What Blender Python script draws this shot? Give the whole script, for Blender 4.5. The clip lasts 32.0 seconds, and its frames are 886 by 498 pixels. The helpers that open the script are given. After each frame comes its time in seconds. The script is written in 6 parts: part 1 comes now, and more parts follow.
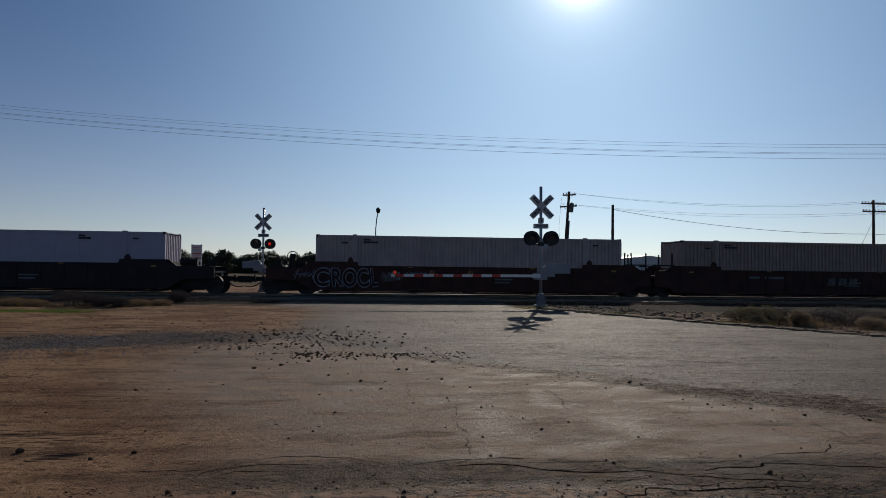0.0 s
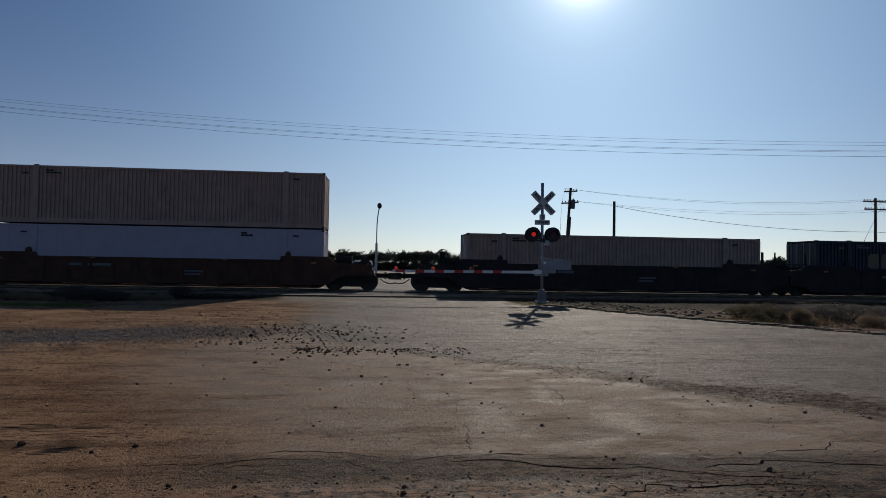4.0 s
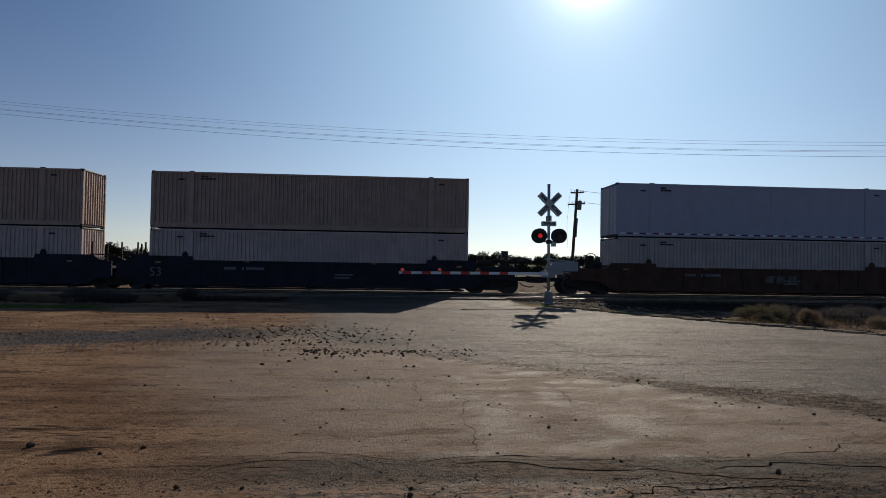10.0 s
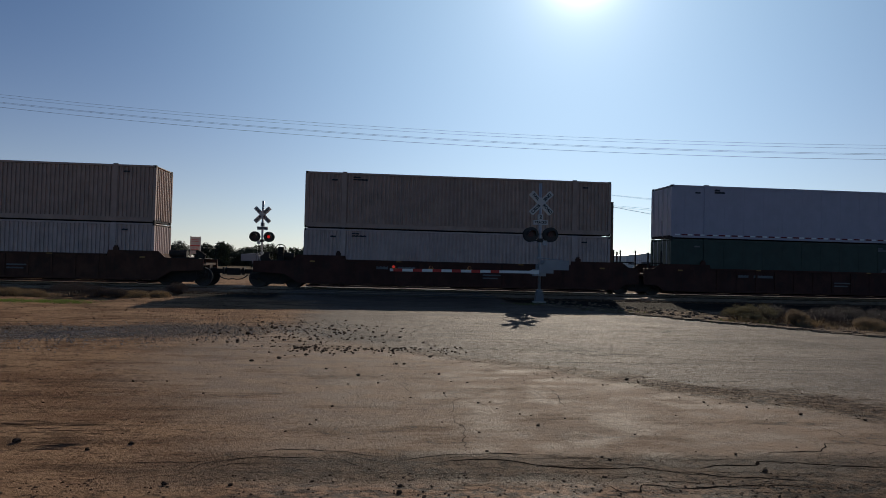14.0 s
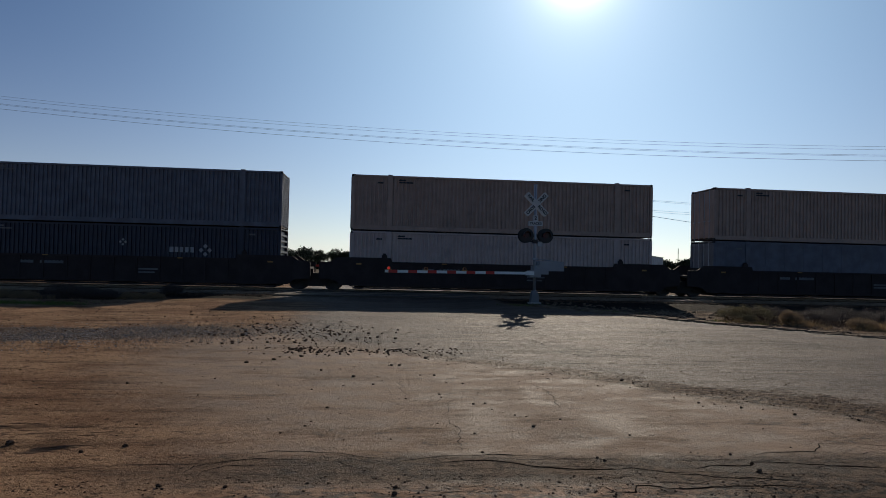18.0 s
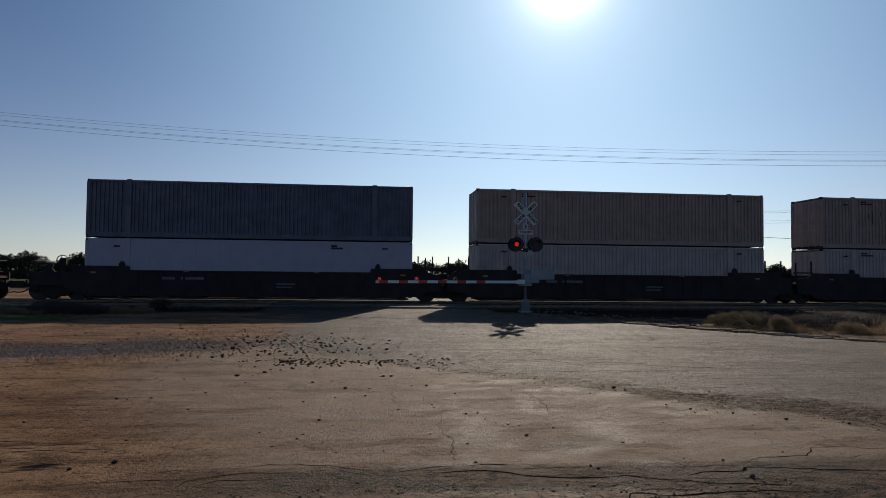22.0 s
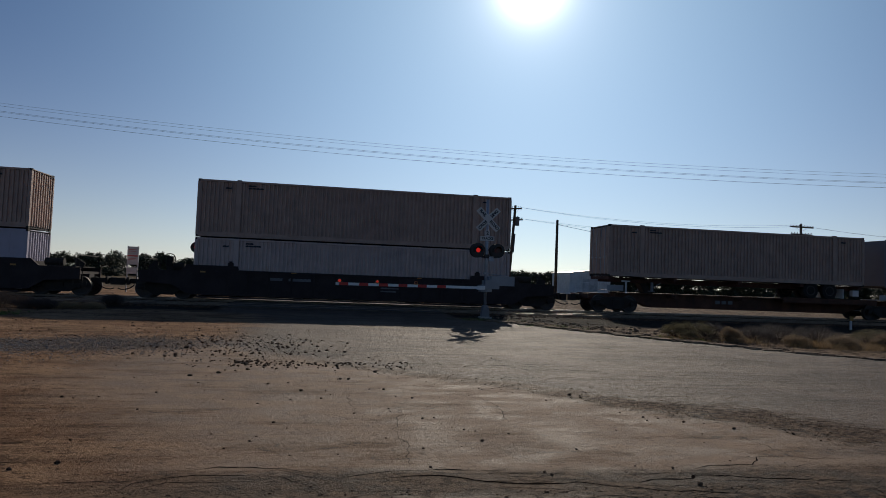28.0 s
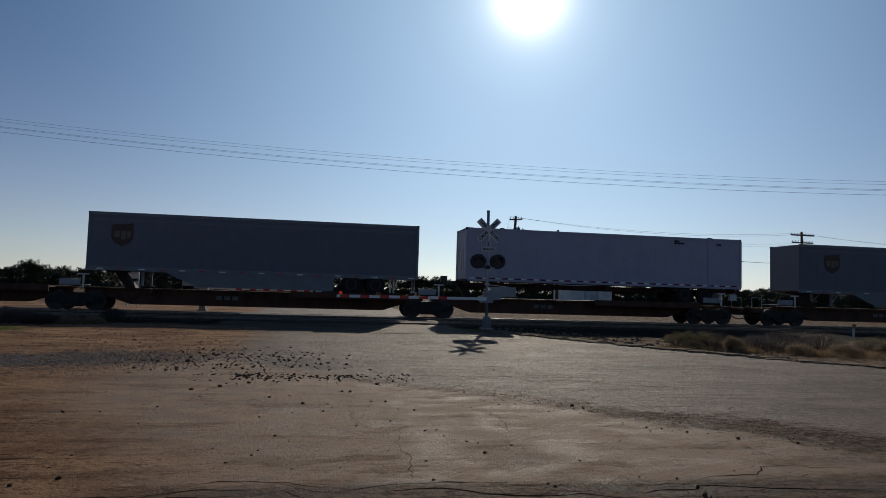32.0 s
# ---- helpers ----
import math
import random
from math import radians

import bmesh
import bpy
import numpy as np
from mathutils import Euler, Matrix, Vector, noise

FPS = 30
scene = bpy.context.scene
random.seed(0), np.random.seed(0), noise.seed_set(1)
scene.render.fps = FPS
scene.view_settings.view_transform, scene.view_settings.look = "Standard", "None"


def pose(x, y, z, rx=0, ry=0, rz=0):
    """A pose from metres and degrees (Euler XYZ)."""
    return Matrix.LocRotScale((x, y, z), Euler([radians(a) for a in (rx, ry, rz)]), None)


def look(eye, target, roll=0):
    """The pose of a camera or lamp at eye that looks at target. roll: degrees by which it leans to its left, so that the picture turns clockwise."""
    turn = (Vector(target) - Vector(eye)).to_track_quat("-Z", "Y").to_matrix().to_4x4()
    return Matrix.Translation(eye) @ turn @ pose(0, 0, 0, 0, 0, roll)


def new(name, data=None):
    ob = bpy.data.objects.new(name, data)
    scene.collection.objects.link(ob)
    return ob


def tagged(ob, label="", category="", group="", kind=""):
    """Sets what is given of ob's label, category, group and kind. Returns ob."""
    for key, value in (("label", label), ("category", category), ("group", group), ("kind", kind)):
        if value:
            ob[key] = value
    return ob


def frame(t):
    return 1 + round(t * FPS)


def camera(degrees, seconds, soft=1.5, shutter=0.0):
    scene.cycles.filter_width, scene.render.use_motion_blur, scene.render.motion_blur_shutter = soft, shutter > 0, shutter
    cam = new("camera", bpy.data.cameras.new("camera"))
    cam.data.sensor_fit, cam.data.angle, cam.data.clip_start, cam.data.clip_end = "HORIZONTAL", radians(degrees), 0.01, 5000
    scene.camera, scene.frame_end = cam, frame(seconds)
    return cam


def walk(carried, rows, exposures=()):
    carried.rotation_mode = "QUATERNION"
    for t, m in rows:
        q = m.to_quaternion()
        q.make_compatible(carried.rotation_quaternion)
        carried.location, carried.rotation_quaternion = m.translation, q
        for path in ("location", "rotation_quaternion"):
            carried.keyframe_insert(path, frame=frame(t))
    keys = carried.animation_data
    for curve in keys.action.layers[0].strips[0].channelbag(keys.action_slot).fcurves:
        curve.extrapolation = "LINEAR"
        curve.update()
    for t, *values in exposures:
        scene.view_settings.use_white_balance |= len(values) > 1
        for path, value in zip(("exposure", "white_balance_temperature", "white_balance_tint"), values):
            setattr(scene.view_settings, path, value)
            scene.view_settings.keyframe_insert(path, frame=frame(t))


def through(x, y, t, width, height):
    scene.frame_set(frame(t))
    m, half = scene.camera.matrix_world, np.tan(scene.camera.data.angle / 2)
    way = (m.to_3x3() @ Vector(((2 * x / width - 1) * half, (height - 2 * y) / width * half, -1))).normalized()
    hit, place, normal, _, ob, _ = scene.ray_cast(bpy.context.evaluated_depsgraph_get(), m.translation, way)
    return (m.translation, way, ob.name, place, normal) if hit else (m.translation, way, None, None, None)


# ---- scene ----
cam = camera(68, 32.0, soft=0.6)
walk(cam, [
    (0, pose(0, 0, 1.6, 91.67, -0.70, -5.20)),
    (0.5, pose(0, 0, 1.6, 91.70, -0.76, -5.29)),
    (1, pose(0, 0, 1.6, 91.28, -0.40, -5.32)),
    (1.5, pose(0, 0, 1.6, 90.86, -0.20, -4.94)),
    (2, pose(0, 0, 1.6, 90.69, -0.06, -4.68)),
    (2.5, pose(0, 0, 1.6, 90.57, -0.26, -4.64)),
    (3, pose(0, 0, 1.6, 90.44, -1.21, -4.68)),
    (3.5, pose(0, 0, 1.6, 91.09, -0.94, -5.16)),
    (5.5, pose(0, 0, 1.6, 91.48, -1.24, -4.75)),
    (6, pose(0, 0, 1.6, 91.50, -0.77, -4.46)),
    (6.5, pose(0, 0, 1.6, 91.53, -0.74, -4.60)),
    (7, pose(0, 0, 1.6, 91.46, -1.02, -4.40)),
    (7.5, pose(0, 0, 1.6, 90.91, -0.99, -4.16)),
    (8, pose(0, 0, 1.6, 90.93, -1.16, -3.91)),
    (8.5, pose(0, 0, 1.6, 91.73, -1.39, -3.66)),
    (9, pose(0, 0, 1.6, 92.40, -1.20, -3.88)),
    (9.5, pose(0, 0, 1.6, 92.06, -1.04, -4.34)),
    (10, pose(0, 0, 1.6, 91.43, -0.89, -4.54)),
    (10.5, pose(0, 0, 1.6, 90.45, -0.77, -4.42)),
    (11, pose(0, 0, 1.6, 90.23, -0.76, -4.36)),
    (11.5, pose(0, 0, 1.6, 90.60, -0.46, -4.30)),
    (12, pose(0, 0, 1.6, 90.69, -0.39, -4.48)),
    (12.5, pose(0, 0, 1.6, 90.73, -0.70, -4.59)),
    (13, pose(0, 0, 1.6, 90.85, -0.84, -4.84)),
    (13.5, pose(0, 0, 1.6, 90.72, -0.52, -5.40)),
    (14, pose(0, 0, 1.6, 91.25, -1.42, -5.31)),
    (14.5, pose(0, 0, 1.6, 91.41, -1.60, -5.48)),
    (16.5, pose(0, 0, 1.6, 91.25, -1.59, -5.65)),
    (17, pose(0, 0, 1.6, 90.94, -1.15, -5.32)),
    (17.5, pose(0, 0, 1.6, 91.23, -1.18, -5.41)),
    (18, pose(0, 0, 1.6, 91.36, -1.36, -5.73)),
    (18.5, pose(0, 0, 1.6, 91.18, -0.79, -5.65)),
    (19, pose(0, 0, 1.6, 91.22, -0.73, -5.65)),
    (19.5, pose(0, 0, 1.6, 91.50, -0.91, -5.83)),
    (20, pose(0, 0, 1.6, 91.84, -1.04, -6.12)),
    (20.5, pose(0, 0, 1.6, 92.29, -1.49, -6.21)),
    (21, pose(0, 0, 1.6, 92.68, -1.13, -6.20)),
    (21.5, pose(0, 0, 1.6, 92.56, -0.35, -6.30)),
    (22, pose(0, 0, 1.6, 92.23, -0.57, -6.54)),
    (22.5, pose(0, 0, 1.6, 92.36, -0.89, -6.19)),
    (23, pose(0, 0, 1.6, 92.47, -0.91, -5.31)),
    (23.5, pose(0, 0, 1.6, 92.74, -1.48, -4.79)),
    (24, pose(0, 0, 1.6, 93.02, -1.38, -5.07)),
    (24.5, pose(0, 0, 1.6, 93.36, -1.38, -5.98)),
    (25, pose(0, 0, 1.6, 93.59, -2.35, -6.36)),
    (25.5, pose(0, 0, 1.6, 94.47, -4.33, -7.31)),
    (26, pose(0, 0, 1.6, 95.32, -4.81, -8.15)),
    (26.5, pose(0, 0, 1.6, 94.29, -3.01, -8.43)),
    (28.5, pose(0, 0, 1.6, 92.63, -2.04, -10.25)),
    (29, pose(0, 0, 1.6, 93.36, -1.34, -10.42)),
    (29.5, pose(0, 0, 1.6, 93.59, -1.24, -10.51)),
    (30, pose(0, 0, 1.6, 93.55, -1.22, -9.93)),
    (30.5, pose(0, 0, 1.6, 93.42, -1.67, -9.20)),
    (31, pose(0, 0, 1.6, 93.58, -1.62, -9.38)),
    (31.5, pose(0, 0, 1.6, 93.81, -1.74, -9.98)),
    (32, pose(0, 0, 1.6, 93.66, -1.72, -9.85)),
], exposures=[(0, -0.75, 6500, 10), (2.5, -0.75, 6500, 10), (7, -0.68, 6650, 10), (9, -0.5, 6750, 10), (14, -0.5, 6750, 10), (24, -0.5, 6750, 10), (26.5, -0.57, 6700, 10), (29, -0.7, 6620, 10), (32, -0.72, 6620, 10)])

# ---- node helpers ----
def nodes_of(name):
    m = bpy.data.materials.new(name)
    m.use_nodes = True
    nt = m.node_tree
    return m, nt, nt.nodes["Principled BSDF"]


def tex_noise(nt, vec, scale, detail=4.0, rough=0.55):
    n = nt.nodes.new("ShaderNodeTexNoise")
    n.inputs["Scale"].default_value = scale
    n.inputs["Detail"].default_value = detail
    n.inputs["Roughness"].default_value = rough
    nt.links.new(vec, n.inputs["Vector"])
    return n.outputs["Fac"]


def ramp(nt, fac, lo, hi, a=0.0, b=1.0):
    r = nt.nodes.new("ShaderNodeMapRange")
    r.interpolation_type = "SMOOTHSTEP"
    for k, v in zip(("From Min", "From Max", "To Min", "To Max"), (lo, hi, a, b)):
        r.inputs[k].default_value = v
    nt.links.new(fac, r.inputs["Value"])
    return r.outputs["Result"]


def op(nt, kind, a, b=None, clamp=False):
    n = nt.nodes.new("ShaderNodeMath")
    n.operation = kind
    n.use_clamp = clamp
    for i, v in enumerate((a, b)):
        if v is None:
            continue
        if isinstance(v, (int, float)):
            n.inputs[i].default_value = v
        else:
            nt.links.new(v, n.inputs[i])
    return n.outputs[0]


def mix(nt, fac, a, b):
    n = nt.nodes.new("ShaderNodeMix")
    n.data_type = "RGBA"
    if isinstance(fac, (int, float)):
        n.inputs[0].default_value = fac
    else:
        nt.links.new(fac, n.inputs[0])
    for i, v in ((6, a), (7, b)):
        if isinstance(v, tuple):
            n.inputs[i].default_value = (*v[:3], 1)
        else:
            nt.links.new(v, n.inputs[i])
    return n.outputs[2]


def scaled(nt, vec, s):
    n = nt.nodes.new("ShaderNodeMapping")
    n.inputs["Scale"].default_value = s
    nt.links.new(vec, n.inputs["Vector"])
    return n.outputs[0]


def bump(nt, bsdf, height, strength, distance):
    b = nt.nodes.new("ShaderNodeBump")
    b.inputs["Strength"].default_value = strength
    b.inputs["Distance"].default_value = distance
    nt.links.new(height, b.inputs["Height"])
    nt.links.new(b.outputs[0], bsdf.inputs["Normal"])


# ---- sky, sun ----
SUN_AZ, SUN_EL = radians(16.8), radians(24.7)
SUN_DIR = Vector((math.sin(SUN_AZ) * math.cos(SUN_EL), math.cos(SUN_AZ) * math.cos(SUN_EL), math.sin(SUN_EL)))


def make_sky():
    w = bpy.data.worlds.new("sky")
    scene.world = w
    w.use_nodes = True
    nt = w.node_tree
    nt.nodes.clear()
    out = nt.nodes.new("ShaderNodeOutputWorld")
    bg = nt.nodes.new("ShaderNodeBackground")
    sky = nt.nodes.new("ShaderNodeTexSky")
    sky.sky_type = "NISHITA"
    sky.sun_disc = False
    sky.sun_elevation = SUN_EL
    sky.sun_rotation = SUN_AZ
    sky.altitude = 80
    sky.air_density = 1.0
    sky.dust_density = 0.3
    sky.ozone_density = 3.0
    bg.inputs["Strength"].default_value = SKY_STRENGTH
    tint = nt.nodes.new("ShaderNodeMix")
    tint.data_type, tint.blend_type = "RGBA", "MULTIPLY"
    tint.inputs[0].default_value = 1.0
    tint.inputs[7].default_value = (0.66, 0.90, 1.20, 1)
    nt.links.new(sky.outputs[0], tint.inputs[6])
    nt.links.new(tint.outputs[2], bg.inputs["Color"])
    # sun disc and bloom painted into the sky, plus haze: angle from the sun's direction
    tc = nt.nodes.new("ShaderNodeTexCoord")
    dot = nt.nodes.new("ShaderNodeVectorMath")
    dot.operation = "DOT_PRODUCT"
    dot.inputs[1].default_value = SUN_DIR
    nrm = nt.nodes.new("ShaderNodeVectorMath")
    nrm.operation = "NORMALIZE"
    nt.links.new(tc.outputs["Generated"], nrm.inputs[0])
    nt.links.new(nrm.outputs[0], dot.inputs[0])
    arc = nt.nodes.new("ShaderNodeMath")
    arc.operation = "ARCCOSINE"
    nt.links.new(dot.outputs["Value"], arc.inputs[0])
    sums = []
    for group in GLOW_AND_HAZE:
        total = None
        for amp, width, power in group:
            q = op(nt, "POWER", op(nt, "MULTIPLY", arc.outputs[0], 1.0 / radians(width)), power)
            m = op(nt, "MULTIPLY", op(nt, "EXPONENT", op(nt, "MULTIPLY", q, -1.0)), amp)
            total = m if total is None else op(nt, "ADD", total, m)
        sums.append(total)
    # pale layer of haze along the horizon
    sep = nt.nodes.new("ShaderNodeSeparateXYZ")
    nt.links.new(nrm.outputs[0], sep.inputs[0])
    lift = nt.nodes.new("ShaderNodeMath")
    lift.operation = "ABSOLUTE"
    nt.links.new(sep.outputs[2], lift.inputs[0])
    fall = nt.nodes.new("ShaderNodeMath")
    fall.operation = "MULTIPLY"
    fall.inputs[1].default_value = -1.0 / HORIZON[1]
    nt.links.new(lift.outputs[0], fall.inputs[0])
    ex = nt.nodes.new("ShaderNodeMath")
    ex.operation = "EXPONENT"
    nt.links.new(fall.outputs[0], ex.inputs[0])
    amt = nt.nodes.new("ShaderNodeMath")
    amt.operation = "MULTIPLY"
    amt.inputs[1].default_value = HORIZON[0]
    nt.links.new(ex.outputs[0], amt.inputs[0])
    veil = nt.nodes.new("ShaderNodeBackground")
    veil.inputs["Color"].default_value = (1.12, 0.945, 0.88, 1)
    # haze scatters the light forward: thick towards the sun, thin behind the viewer
    fwd = ramp(nt, dot.outputs["Value"], 0.2, 0.92, 0.25, 1.12)
    nt.links.new(op(nt, "MULTIPLY", amt.outputs[0], fwd), veil.inputs["Strength"])
    last = bg
    for total, col in zip(sums, ((1.0, 0.97, 0.95, 1), (0.57, 0.855, 1.02, 1))):
        halo = nt.nodes.new("ShaderNodeBackground")
        halo.inputs["Color"].default_value = col
        nt.links.new(total, halo.inputs["Strength"])
        add = nt.nodes.new("ShaderNodeAddShader")
        nt.links.new(last.outputs[0], add.inputs[0])
        nt.links.new(halo.outputs[0], add.inputs[1])
        last = add
    both = nt.nodes.new("ShaderNodeAddShader")
    nt.links.new(add.outputs[0], both.inputs[0])
    nt.links.new(veil.outputs[0], both.inputs[1])
    nt.links.new(both.outputs[0], out.inputs["Surface"])


SKY_STRENGTH = 0.061
HORIZON = (0.49, 0.12)
# first group: painted glow of the disc and its bloom; second: wide haze
GLOW_AND_HAZE = (((11.0, 0.95, 1.0), (0.9, 3.2, 1.0)), ((0.20, 12.0, 1.0), (0.455, 29.0, 3.0)))
make_sky()
lamp = bpy.data.lights.new("sun", "SUN")
lamp.energy, lamp.angle, lamp.color = 4.8, radians(0.53), (1.0, 0.90, 0.76)
sun = new("sun", lamp)
sun.matrix_world = look(SUN_DIR * 100, (0, 0, 0))


# ---- surfaces ----
def mat(name, col, rough=0.7, metal=0.0, var=0.25, scale=1.5, grain=30.0, dirt=None, dirt_amount=0.5, streak=0.0, bumps=0.15, coat=0.0, spec=0.5):
    """A surface with broad and fine variation, dirt patches and optional running streaks."""
    m, nt, b = nodes_of(name)
    vec = nt.nodes.new("ShaderNodeTexCoord").outputs["Object"]
    info = nt.nodes.new("ShaderNodeObjectInfo")
    shift = nt.nodes.new("ShaderNodeVectorMath")
    shift.operation = "ADD"
    nt.links.new(vec, shift.inputs[0])
    off = nt.nodes.new("ShaderNodeCombineXYZ")
    nt.links.new(op(nt, "MULTIPLY", info.outputs["Random"], 57.0), off.inputs[0])
    nt.links.new(off.outputs[0], shift.inputs[1])
    vec = shift.outputs[0]
    broad, fine = tex_noise(nt, vec, scale), tex_noise(nt, vec, grain, 3.0)
    dark = tuple(c * (1 - var) for c in col)
    light = tuple(min(1, c * (1 + var * 0.7)) for c in col)
    c = mix(nt, ramp(nt, broad, 0.3, 0.7), dark, light)
    c = mix(nt, ramp(nt, fine, 0.45, 0.75, 0, 0.35), c, dark)
    if dirt:
        patches = ramp(nt, tex_noise(nt, vec, scale * 0.8, 6.0, 0.65), 0.5, 0.75, 0, dirt_amount)
        c = mix(nt, patches, c, dirt)
    if streak:
        run = tex_noise(nt, scaled(nt, vec, (5.0, 5.0, 0.35)), 1.6, 5.0, 0.7)
        c = mix(nt, ramp(nt, run, 0.5, 0.72, 0, streak), c, dirt or dark)
    nt.links.new(c, b.inputs["Base Color"])
    nt.links.new(ramp(nt, fine, 0.2, 0.8, max(0.05, rough - 0.1), min(1, rough + 0.1)), b.inputs["Roughness"])
    b.inputs["Metallic"].default_value = metal
    b.inputs["Coat Weight"].default_value = coat
    b.inputs["Specular IOR Level"].default_value = spec if rough < 0.78 else min(spec, 0.25)
    if bumps:
        bump(nt, b, fine, bumps, 0.004)
    return m


def glow(name, col, strength):
    m, nt, b = nodes_of(name)
    b.inputs["Base Color"].default_value = (*col, 1)
    b.inputs["Emission Color"].default_value = (*col, 1)
    b.inputs["Emission Strength"].default_value = strength
    return m


def plant_mat(name, col, var=0.4, through=0.5):
    """Thin leaves and blades: they let some of the light through."""
    m, nt, b = nodes_of(name)
    geo = nt.nodes.new("ShaderNodeNewGeometry")
    c = mix(nt, geo.outputs["Random Per Island"], tuple(q * (1 - var) for q in col), tuple(q * (1 + var) for q in col))
    nt.links.new(c, b.inputs["Base Color"])
    b.inputs["Roughness"].default_value = 0.75
    tr = nt.nodes.new("ShaderNodeBsdfTranslucent")
    nt.links.new(c, tr.inputs["Color"])
    mx = nt.nodes.new("ShaderNodeMixShader")
    mx.inputs[0].default_value = through
    nt.links.new(b.outputs[0], mx.inputs[1])
    nt.links.new(tr.outputs[0], mx.inputs[2])
    nt.links.new(mx.outputs[0], nt.nodes["Material Output"].inputs["Surface"])
    return m


